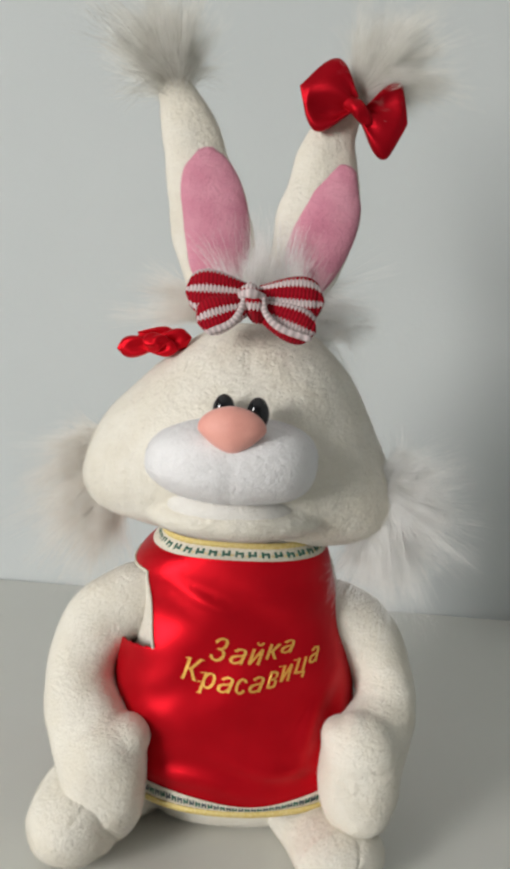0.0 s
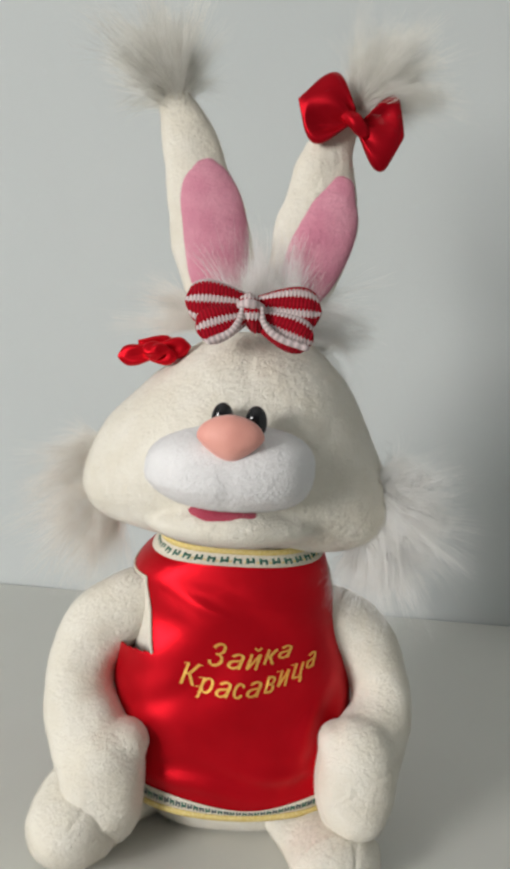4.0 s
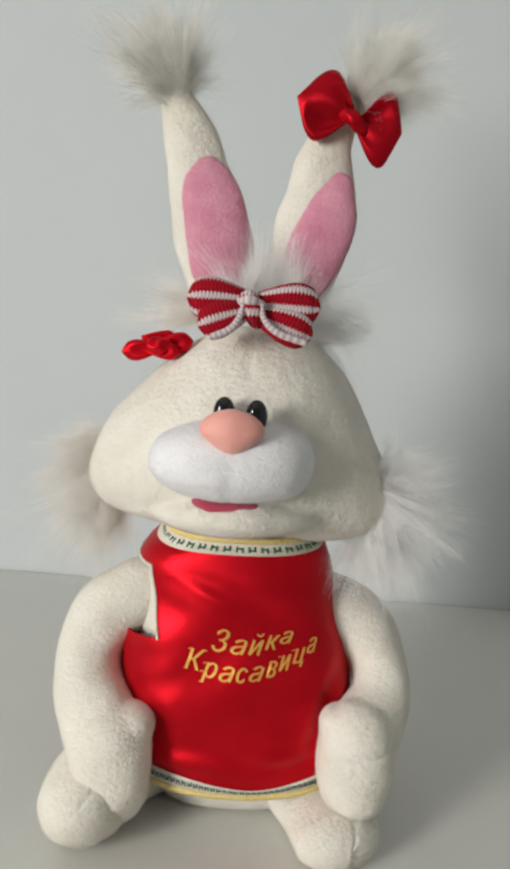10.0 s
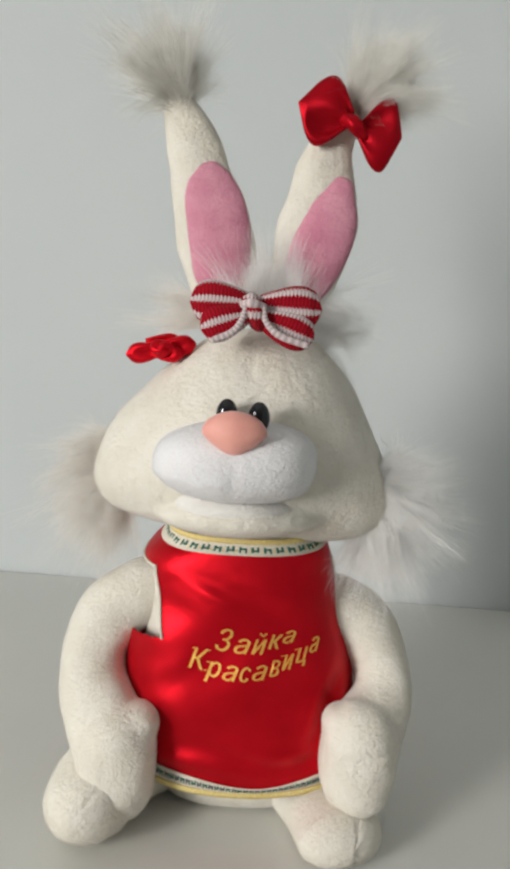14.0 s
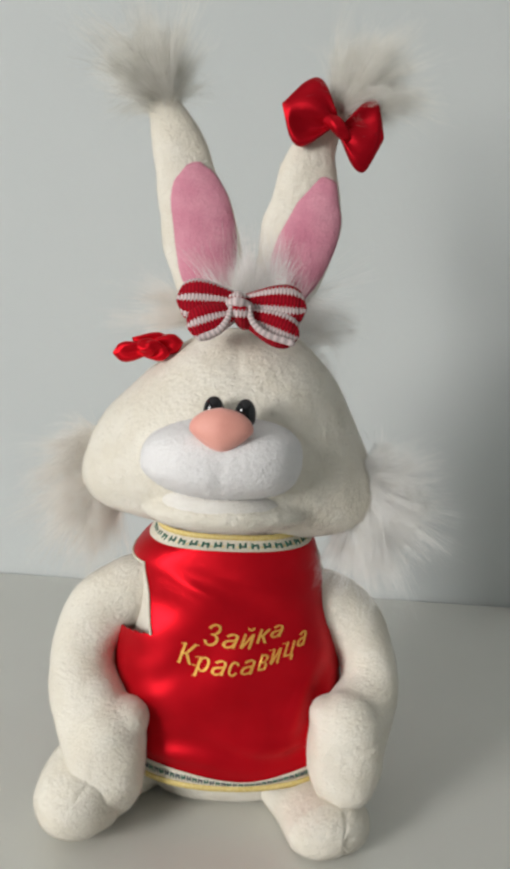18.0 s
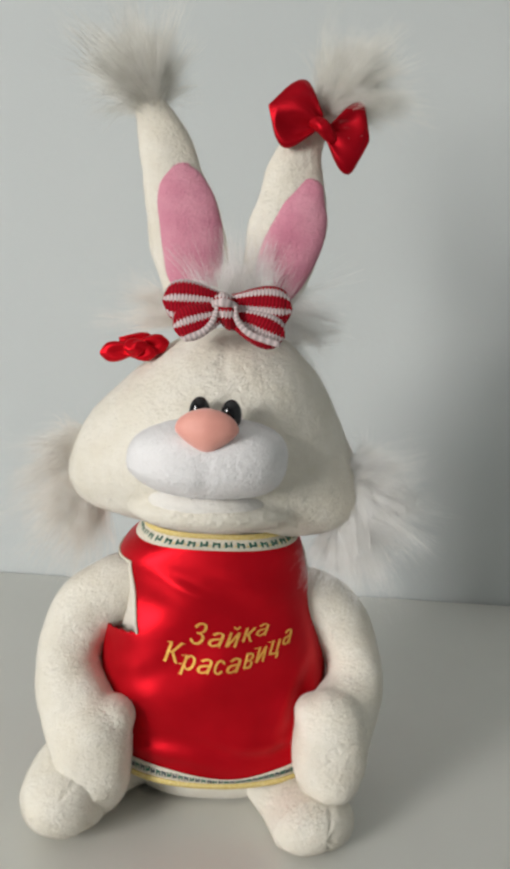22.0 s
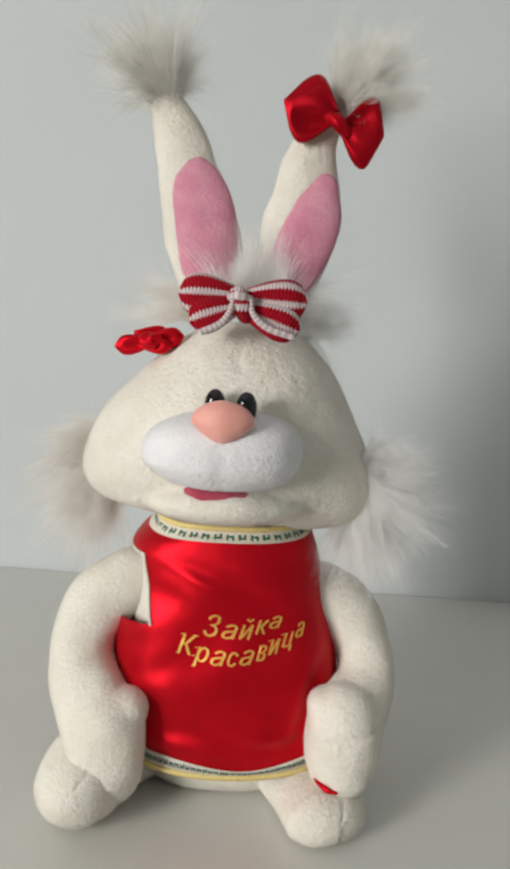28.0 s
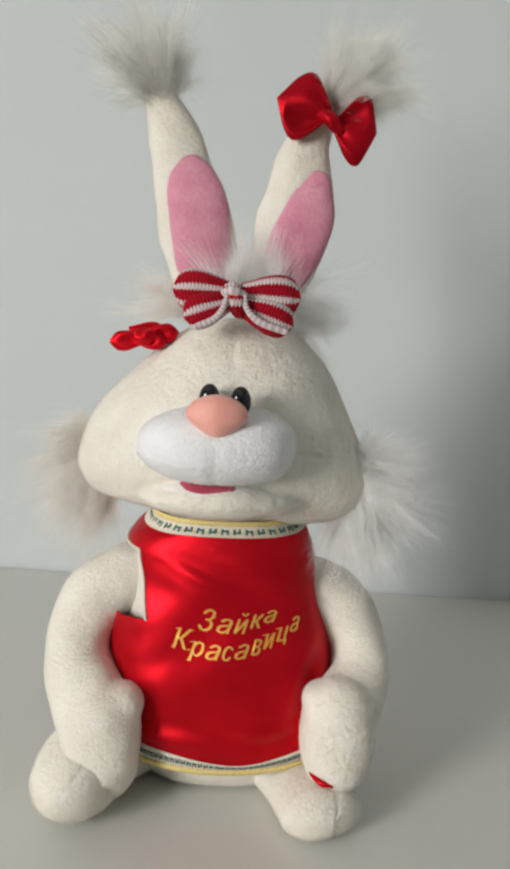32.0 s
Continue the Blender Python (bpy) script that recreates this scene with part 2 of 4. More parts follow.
def lumps(v, size, amount, seed=0.0):
    """Soft lumps, in the same units as v."""
    x, y, z = (v / size).T
    s = seed * 1.7
    return amount * (np.sin(x * 1.3 + s + np.sin(z * 0.9 + s)) * np.cos(y * 1.1 - s) + 0.6 * np.sin(z * 2.1 - s + np.sin(x * 1.9)) * np.sin(y * 1.7 + 2 * s)) / 1.6


def power(a, e):
    return np.sign(a) * np.abs(a) ** (2.0 / e)


def loft(keys, rows=56, cols=84, e=2.2):
    """A closed body from level rings (z, x0, x1, y0, y1). Angle 0 faces the front (-y)."""
    k = catmull(keys, rows)
    a = np.linspace(0, 2 * np.pi, cols, endpoint=False)
    sx, sy = power(np.sin(a), e), -power(np.cos(a), e)
    x = (k[:, 1] + k[:, 2])[:, None] / 2 + (k[:, 2] - k[:, 1])[:, None] / 2 * sx
    y = (k[:, 3] + k[:, 4])[:, None] / 2 + (k[:, 4] - k[:, 3])[:, None] / 2 * sy
    z = np.repeat(k[:, :1], cols, 1)
    v = np.stack([x, y, z], 2).reshape(-1, 3)
    f = [tuple(q) for q in grid_faces(rows, cols)]
    f += [tuple(range(cols))[::-1], tuple(range((rows - 1) * cols, rows * cols))]
    return v, f


def tube(keys, rows=44, cols=40, e=2.0):
    """A round-ended limb through rows (x, y, z, half width, half depth)."""
    k = catmull(keys, rows)
    k[:, 3:] = np.maximum(k[:, 3:], 0.4)
    p = k[:, :3]
    t = np.gradient(p, axis=0)
    t /= np.linalg.norm(t, axis=1)[:, None]

    def cap(at, way, w):
        out = []
        for q in (0.38, 0.7, 0.92, 0.99):
            out.append(np.r_[p[at] + way * min(w[0], w[1]) * math.sin(q * math.pi / 2), w * math.cos(q * math.pi / 2)])
        return out
    first = cap(0, -t[0], k[0, 3:])[::-1]
    last = cap(-1, t[-1], k[-1, 3:])
    k = np.vstack(first + [k] + last)
    t = np.vstack([t[:1]] * 4 + [t] + [t[-1:]] * 4)
    side = np.cross(t, (0, 1, 0))
    side /= np.linalg.norm(side, axis=1)[:, None]
    deep = np.cross(side, t)
    a = np.linspace(0, 2 * np.pi, cols, endpoint=False)
    v = k[:, None, :3] + side[:, None] * (k[:, 3, None] * power(np.cos(a), e))[:, :, None] + deep[:, None] * (k[:, 4, None] * power(np.sin(a), e))[:, :, None]
    n = len(k)
    f = [tuple(q) for q in grid_faces(n, cols)] + [tuple(range(cols))[::-1], tuple(range((n - 1) * cols, n * cols))]
    return v.reshape(-1, 3), f


def ball(c, r, rows=30, cols=44, e=2.0):
    a = np.linspace(-np.pi / 2 * 0.985, np.pi / 2 * 0.985, rows)
    b = np.linspace(0, 2 * np.pi, cols, endpoint=False)
    ca, sa = power(np.cos(a), e), power(np.sin(a), e)
    v = np.stack([ca[:, None] * power(np.sin(b), e), -ca[:, None] * power(np.cos(b), e), np.repeat(sa[:, None], cols, 1)], 2).reshape(-1, 3)
    f = [tuple(q) for q in grid_faces(rows, cols)] + [tuple(range(cols))[::-1], tuple(range((rows - 1) * cols, rows * cols))]
    return v * np.asarray(r, float) + np.asarray(c, float), f


def vertex_normals(v, f):
    n = np.zeros_like(v)
    for width in (3, 4):
        q = np.array([g for g in f if len(g) == width], int)
        if len(q):
            m = np.cross(v[q[:, 2]] - v[q[:, 0]], v[q[:, -1]] - v[q[:, 1]])
            for i in range(width):
                np.add.at(n, q[:, i], m)
    return n / np.maximum(np.linalg.norm(n, axis=1), 1e-12)[:, None]


def outward(v, f):
    """The faces turned so that a closed body's normals point out."""
    q = np.array([g for g in f if len(g) == 4], int)
    a, b, c, d = (v[q[:, i]] - v.mean(0) for i in range(4))
    size = (a * np.cross(b, c)).sum() + (a * np.cross(c, d)).sum()
    return f if size > 0 else [g[::-1] for g in f]


def pile(v, f, per_cm2, length, comb=(0, 0, -1), width=0.2, lean=0.65, seed=1, lock=2.6):
    """Short plush pile: one blade each, and the normals of the cloth under it."""
    rng = np.random.default_rng(seed)
    q = np.array([g for g in f if len(g) == 4], int)
    tri = np.vstack([q[:, [0, 1, 2]], q[:, [0, 2, 3]]])
    vn = vertex_normals(v, f)
    a, b, c = v[tri[:, 0]], v[tri[:, 1]], v[tri[:, 2]]
    area = 0.5 * np.linalg.norm(np.cross(b - a, c - a), axis=1)
    seen = area * np.where(vn[tri[:, 0], 1] > 0.25, 0.25, 1.0)      # thinner on the back, worn by lying
    n = int(seen.sum() / 100 * per_cm2)
    pick = rng.choice(len(tri), n, p=seen / seen.sum())
    r = np.sqrt(rng.random(n))
    s = rng.random(n)
    w = np.stack([1 - r, r * (1 - s), r * s], 1)[:, :, None]
    root = (v[tri[pick]] * w).sum(1)
    nor = (vn[tri[pick]] * w).sum(1)
    nor /= np.linalg.norm(nor, axis=1)[:, None]
    flow = np.stack([lumps(root, 13.0, 1.0, seed + 3), lumps(root, 10.0, 1.0, seed + 7), lumps(root, 15.0, 1.0, seed + 11)], 1)
    flat = np.asarray(comb, float) * 0.5 + flow * 0.35 + rng.normal(0, 0.6, (n, 3))
    flat -= nor * (flat * nor).sum(1)[:, None]
    flat /= np.maximum(np.linalg.norm(flat, axis=1), 1e-9)[:, None]
    way = nor * lean * rng.uniform(0.7, 1.3, n)[:, None] + flat
    way /= np.linalg.norm(way, axis=1)[:, None]
    side = np.cross(way, nor)
    side /= np.maximum(np.linalg.norm(side, axis=1), 1e-9)[:, None]
    tall = length * rng.uniform(0.45, 1.15, n)[:, None]
    half = width / 2 * rng.uniform(0.7, 1.3, n)[:, None]
    # the nap gathers in small locks of uneven size
    warp = root + np.stack([lumps(root, 2.3, 1.1, seed + 2), lumps(root, 2.9, 1.1, seed + 5), lumps(root, 2.6, 1.1, seed + 9)], 1)
    turn = np.array(((0.36, 0.48, -0.8), (-0.8, 0.6, 0.0), (0.48, 0.64, 0.6)))
    cell = np.floor(warp @ turn / lock).astype(np.int64) + 4096
    lot = np.unique((cell[:, 0] * 8192 + cell[:, 1]) * 8192 + cell[:, 2], return_inverse=True)[1].ravel()
    many = np.maximum(np.bincount(lot), 1)

    def mean(a):
        return np.stack([np.bincount(lot, a[:, k]) / many for k in range(3)], 1)[lot]
    middle = mean(root)
    lean_of = rng.normal(0, 0.22, (len(many), 3))[lot]
    tip = root + way * tall
    tip = tip + 0.10 * (middle + (mean(way) + lean_of) * length - tip)
    blade = np.stack([root + side * half - nor * 0.2, root - side * half - nor * 0.2, tip], 1)
    g = np.cross(blade[:, 1] - blade[:, 0], blade[:, 2] - blade[:, 0])
    back = (g * nor).sum(1) < 0
    blade[back] = blade[back][:, [1, 0, 2]]
    blade = blade.reshape(-1, 3)
    nor = nor + 1.1 * (root - middle) / lock + 0.9 * lean_of + rng.normal(0, 0.10, (n, 3))
    nor /= np.linalg.norm(nor, axis=1)[:, None]
    return blade, np.repeat(nor, 3, 0)


BASE = np.array((0.0, 440.0, 0.0))     # the toy stands here


def part(name, vf, mat, parent, label="", origin=None, fur=None, uv=None, smooth=True, normals=None):
    """One mesh under a thing or part. fur: arguments of pile()."""
    v, f = vf
    base = BASE if origin is None else np.asarray(origin, float)
    nv = len(v)
    skin = len(f)
    if fur:
        f = outward(v, f)
        bv, bn = pile(v, f, **fur)
        normals = np.vstack([vertex_normals(v, f), bn])
        f = list(f) + [tuple(t) for t in (np.arange(len(bv)).reshape(-1, 3) + nv).tolist()]
        v = np.vstack([v, bv])
    me = bpy.data.meshes.new(name)
    me.from_pydata(((v - base) * 0.001).tolist(), [], f)
    me.polygons.foreach_set("use_smooth", [smooth] * len(me.polygons))
    if uv is not None:
        lay = me.uv_layers.new(name="UVMap")
        idx = np.zeros(len(me.loops), int)
        me.loops.foreach_get("vertex_index", idx)
        lay.data.foreach_set("uv", np.asarray(uv)[idx].ravel())
    me.update()
    if normals is not None:
        me.normals_split_custom_set_from_vertices(normals.tolist())
    for m in (mat if isinstance(mat, (list, tuple)) else [mat]):
        me.materials.append(m)
    if fur:
        me.materials.append(PILE[mat])
        me.polygons.foreach_set("material_index", [0] * skin + [1] * (len(me.polygons) - skin))
    ob = new(name, me)
    ob.parent = parent
    if origin is not None:
        up = BASE if parent.get("own_origin") is None else np.asarray(parent["own_origin"])
        ob.location = Vector(((base - up) * 0.001).tolist())
        ob["own_origin"] = base.tolist()
    if label:
        tagged(ob, label)
    return ob


def under(parent):
    """Where a child of this part has its zero."""
    return None if parent.get("own_origin") is None else np.asarray(parent["own_origin"])


def join(*pieces):
    vs, fs, n = [], [], 0
    for v, f in pieces:
        vs.append(v)
        fs += [tuple(i + n for i in g) for g in f]
        n += len(v)
    return np.vstack(vs), fs


def box(x0, x1, y0, y1, z0, z1):
    v = np.array([(x, y, z) for z in (z0, z1) for y in (y0, y1) for x in (x0, x1)], float)
    return v, [(0, 2, 3, 1), (4, 5, 7, 6), (0, 1, 5, 4), (2, 6, 7, 3), (0, 4, 6, 2), (1, 3, 7, 5)]


def blend(pieces, voxel=1.8, smooth=10):
    """Overlapping closed bodies melted into one skin."""
    v, f = join(*pieces)
    me = bpy.data.meshes.new("melt")
    me.from_pydata((v * 0.001).tolist(), [], f)
    ob = new("melt", me)
    r = ob.modifiers.new("skin", "REMESH")
    r.mode, r.voxel_size = "VOXEL", voxel * 0.001
    m = ob.modifiers.new("ease", "SMOOTH")
    m.factor, m.iterations = 0.5, smooth
    bpy.context.view_layer.update()
    out = bpy.data.meshes.new_from_object(ob.evaluated_get(bpy.context.evaluated_depsgraph_get()))
    w = np.array([tuple(q.co) for q in out.vertices]) * 1000
    g = [tuple(q.vertices) for q in out.polygons]
    bpy.data.objects.remove(ob)
    bpy.data.meshes.remove(me)
    bpy.data.meshes.remove(out)
    return w, g


def strands(roots, ways, lengths, width=0.3, bend=(0, 0, -1), droop=0.35, curl=0.0, segments=6, seed=5):
    """Long hairs: thin tapered strips that bow under their weight."""
    rng = np.random.default_rng(seed)
    n = len(roots)
    w = ways / np.linalg.norm(ways, axis=1)[:, None]
    bend = np.asarray(bend, float)
    side = np.cross(w, rng.normal(0, 1, (n, 3)) * 0.25 + np.array((0, -1.0, 0)))
    side /= np.maximum(np.linalg.norm(side, axis=1), 1e-9)[:, None]
    side *= np.where(np.cross(side, w)[:, 1] > 0, -1.0, 1.0)[:, None]
    out = []
    for i in range(segments + 1):
        s = i / segments
        p = roots + lengths[:, None] * (w * s + (bend * droop * rng.uniform(0.999, 1.001) + curl) * s * s)
        h = width / 2 * (1 - s) ** 0.6 if i < segments else 0.02
        out += [p - side * h, p + side * h]
    v = np.stack(out, 1).reshape(-1, 3)
    k = 2 * (segments + 1)
    one = np.array([[2 * i, 2 * i + 1, 2 * i + 3, 2 * i + 2] for i in range(segments)])   # faces the front
    f = (np.arange(n)[:, None, None] * k + one).reshape(-1, 4)
    face = np.array((0, -1.0, 0)) + rng.normal(0, 0.2, (n, 3))
    face -= w * (face * w).sum(1)[:, None]
    face /= np.linalg.norm(face, axis=1)[:, None]
    return v, [tuple(q) for q in f.tolist()], np.repeat(face, k, 0)


def hair(name, vfn, mat, parent, label):
    return part(name, vfn[:2], mat, parent, label, normals=vfn[2])


def tuft(spots, n, main, spread, length, width=0.3, droop=0.35, seed=5, flare=0.0, wave=0.20, core=0.0):
    """A brush of long hair. spots: (x, y, z, radius) where it grows; flare: how far the outer hairs lean away."""
    rng = np.random.default_rng(seed)
    s = np.asarray(spots, float)
    f = rng.random(n) * (len(s) - 1)
    i = np.minimum(f.astype(int), max(len(s) - 2, 0))
    k = s[i] + (s[np.minimum(i + 1, len(s) - 1)] - s[i]) * (f - i)[:, None]
    off = rng.normal(0, 1, (n, 3))
    off *= (rng.random(n) ** 0.33 / np.linalg.norm(off, axis=1))[:, None]
    roots = k[:, :3] + off * k[:, 3:]
    m = np.asarray(main, float)
    m = m / np.linalg.norm(m) if m.ndim == 1 else (lambda q: q / np.linalg.norm(q, axis=1)[:, None])(m[i] + (m[np.minimum(i + 1, len(m) - 1)] - m[i]) * (f - i)[:, None])
    # locks: each hair follows one of its neighbours' leaders and closes in on it towards the tip
    lead = rng.integers(0, n, max(n // 45, 8))
    near = np.array([lead[np.argmin(((roots[lead] - r) ** 2).sum(1) + rng.uniform(0, 30, len(lead)))] for r in roots])
    ways = m + off * flare + rng.normal(0, spread, (n, 3))
    ln = length * rng.uniform(0.5, 1.0, n) * (1 - core * rng.random(n))
    ln = 0.5 * ln + 0.5 * ln[near]
    tips = roots + ways / np.linalg.norm(ways, axis=1)[:, None] * ln[:, None]
    tips = 0.38 * tips + 0.62 * (tips[near] + rng.normal(0, 2.2, (n, 3)))
    ways = tips - roots
    curl = rng.normal(0, wave, (n, 3))[near] + rng.normal(0, wave * 0.35, (n, 3))
    return strands(roots, ways, np.linalg.norm(ways, axis=1), width=width, droop=droop, seed=seed, curl=curl)


# ---- the room ----
def slab(name, x0, x1, y0, y1, z0, z1, mat, turn=0.0, at=(0, 0, 0)):
    me = bpy.data.meshes.new(name)
    v, f = box(x0, x1, y0, y1, z0, z1)
    me.from_pydata(v.tolist(), [], f)
    me.materials.append(mat)
    ob = new(name, me)
    ob.location, ob.rotation_euler = at, (0, 0, radians(turn))
    return tagged(ob, kind="structure")


FLOOR, TOP = -0.75, 1.75
slab("floor", -2.4, 3.4, -3.6, 1.6, FLOOR - 0.1, FLOOR, BOARDS)
slab("ceiling", -2.4, 3.4, -3.6, 1.6, TOP, TOP + 0.1, CEIL)
tagged(slab("wall_north", -2.4, 3.4, 0.0, 0.12, FLOOR, TOP, PAINT, WALL_TURN, (0, 0.817, 0)), "plain pale grey-white painted wall behind the table", "wall")
# unseen walls, at distances set for how much light they bounce back
slab("wall_east", 1.7, 1.82, -3.4, 1.2, FLOOR, TOP, PAINT)
slab("wall_south", WEST, 1.7, -3.4, -3.28, FLOOR, TOP, PAINT)


def west_wall():
    """Thick wall with one window's opening through it."""
    x0, x1 = WEST - 0.2, WEST
    parts = [box(x0, x1, -3.4, WIN["y0"], FLOOR, TOP), box(x0, x1, WIN["y1"], 1.2, FLOOR, TOP),
             box(x0, x1, WIN["y0"], WIN["y1"], FLOOR, WIN["z0"]), box(x0, x1, WIN["y0"], WIN["y1"], WIN["z1"], TOP)]
    v, f = join(*parts)
    me = bpy.data.meshes.new("wall_west")
    me.from_pydata(v.tolist(), [], f)
    me.materials.append(PAINT)
    return tagged(new("wall_west", me), kind="structure")


west_wall()


def work_table():
    """White lacquered table against the wall; its back edge follows the wall."""
    t = tagged(new("table"), "white lacquered table with a plain smooth top, pushed against the wall", "table")
    t.location, t.rotation_euler = (0, 0.8145, 0), (0, 0, radians(WALL_TURN))

    def piece(name, v, f, label=""):
        bm = bmesh.new()
        vs = [bm.verts.new(p) for p in v]
        for g in f:
            bm.faces.new([vs[i] for i in g])
        bmesh.ops.bevel(bm, geom=bm.edges[:], offset=0.003, segments=3, affect="EDGES", profile=0.6)
        me = bpy.data.meshes.new(name)
        bm.to_mesh(me)
        bm.free()
        me.materials.append(LACQUER)
        ob = new(name, me)
        ob.parent = t
        return ob
    piece("tabletop", *box(-0.62, 1.0, -0.80, 0.0, -0.03, 0.0))
    for x in (-0.57, 0.90):
        for y in (-0.75, -0.09):
            piece("leg", *box(x, x + 0.05, y, y + 0.05, FLOOR, -0.0302))
    return t


work_table()

# ---- the plush rabbit ----
rabbit = tagged(new("plush_rabbit"), "cream plush toy rabbit in a red satin dress on the table", "plush toy")
rabbit.location = Vector((BASE * 0.001).tolist())
LONG = dict(per_cm2=340, length=1.6, width=0.12, lock=2.1)

HEAD = [(313, -16, 18, 432, 468), (308, -33, 33, 418, 486), (298, -49, 46, 407, 500), (284, -65, 57.5, 399, 508), (266, -81, 67, 393, 513), (248, -94, 76, 390, 514),
        (231, -102, 84.5, 389, 511), (215, -103, 91, 391, 505), (202, -93, 91, 396, 498), (194, -70, 86, 404, 490), (187.5, -46, 76, 414, 480), (183, -20, 52, 426, 466)]


def build_head():
    cv, cf = ball((-8, 412, 207.0), (52, 38.5, 13.5), 36, 60, 2.0)
    t = (cv[:, 0] + 8) / 57
    cv[:, 2] -= 2.0 * t ** 2
    v, f = blend([loft(HEAD, 90, 150, 2.25), (cv, cf)], 1.7, 16)
    n = vertex_normals(v, f)
    v = v + n * (lumps(v, 26.0, 1.6, 2.0) + lumps(v, 9.0, 0.5, 5.0) + lumps(v, 2.6, 0.25, 8.0))[:, None]
    v[:, 1] -= 12.0 * np.exp(-((v[:, 0] + 12) / 48.0) ** 2 - ((v[:, 2] - 236) / 26.0) ** 2) * (v[:, 1] < 440)
    # a seam dips from the crown to the nose
    dip = np.exp(-((v[:, 0] + 4) / 3.0) ** 2) * np.clip((v[:, 2] - 275) / 30, 0, 1) * (v[:, 1] < 440)
    v = v + np.stack([0 * dip, dip * 1.2, 0 * dip], 1)
    head = part("head", (v, f), CREAM, rabbit, "wide pear-shaped cream plush head", fur=dict(LONG, comb=(0, 0, -1), seed=11))
    # the snout: a broad white cushion with a cleft
    v, f = ball((-12, 392, 240.5), (46.5, 37, 23.5), 60, 90, 2.4)
    t = (v[:, 0] + 12) / 46.5
    v[:, 2] += 2.0 * t + 1.0 * (1 - t ** 2) * np.clip((240 - v[:, 2]) / 12, 0, 1) - 3.5 * t * np.clip((240 - v[:, 2]) / 12, 0, 1)
    cleft = np.exp(-((v[:, 0] + 12) / 1.3) ** 2) * (v[:, 1] < 392) * np.clip((258 - v[:, 2]) / 14, 0, 1)
    v[:, 1] += cleft * 1.0
    v += vertex_normals(v, f) * lumps(v, 11.0, 0.7, 3.0)[:, None]
    part("muzzle", (v, f), WHITE, rabbit, "rounded white plush muzzle", fur=dict(per_cm2=340, length=1.3, width=0.12, lock=1.8, comb=(0, 0, -1), seed=12))
    # nose: a soft rounded triangle, point down
    v, f = ball((0, 0, 0), (1, 1, 1), 36, 56)
    up = v[:, 2]
    wide = np.where(up > -0.15, 1.0 - 0.16 * np.clip(up + 0.15, 0, 2) ** 2, 1.0 + 0.40 * (up + 0.15)) * 17.3
    v = np.stack([v[:, 0] * wide - 12, 361 + v[:, 1] * 9.5 * (1 - 0.12 * np.abs(v[:, 0])), 261.0 + up * 12.0 + 1.6 * np.clip(np.abs(v[:, 0]) - 0.3, 0, 1)], 1)
    v[:, 0] += (v[:, 2] - 262) * -0.03
    part("nose", (v, f), NOSE, rabbit, "salmon pink velour nose, a rounded triangle")
    for x, y, z in ((-17.2, 382, 268.0), (0.6, 377, 267.6)):
        v, f = ball((x, y, z), (6.0, 5.2, 8.9), 28, 36)
        part("eye", (v, f), BLACK, rabbit, "glossy black oval eye")
    # mouth: a dark lining above, the jaw below
    v, f = ball((-11, 404, 213.0), (27, 31.2, 9.5), 24, 56, 2.5)
    v[:, 2] -= 0.07 * (v[:, 0] + 10)
    part("mouth_lining", (v, f), LINING, rabbit, "dark crimson mouth lining")


def build_jaw():
    """The lower jaw turns about a hinge behind the mouth."""
    hinge = np.array((-12.0, 430.0, 217.0))
    v, f = ball((-10.5, 405, 210.0), (39.5, 34.8, 14.0), 44, 64, 2.0)
    v[:, 2] -= 0.05 * (v[:, 0] + 10) * np.clip((v[:, 2] - 206) / 8, 0, 1) * (v[:, 1] < 415)
    seam = np.exp(-((v[:, 0] + 8) / 1.2) ** 2) * (v[:, 1] < 396) * (v[:, 2] < 212)
    v[:, 1] += seam * 0.9
    v += vertex_normals(v, f) * lumps(v, 9.0, 0.5, 1.5)[:, None]
    jaw = part("jaw", (v, f), JAW, rabbit, "white plush lower jaw that opens and shuts", origin=hinge, fur=dict(per_cm2=340, length=1.3, width=0.12, lock=1.8, seed=13))
    v, f = ball((-11, 404.5, 210.5), (26, 32.2, 6.5), 24, 56, 2.5)
    v[:, 2] -= 0.07 * (v[:, 0] + 11)
    part("lip_lining", (v, f), LIP, jaw, "pink inner lip", origin=under(jaw)).location = (0, 0, 0)
    return jaw


build_head()
jaw = build_jaw()


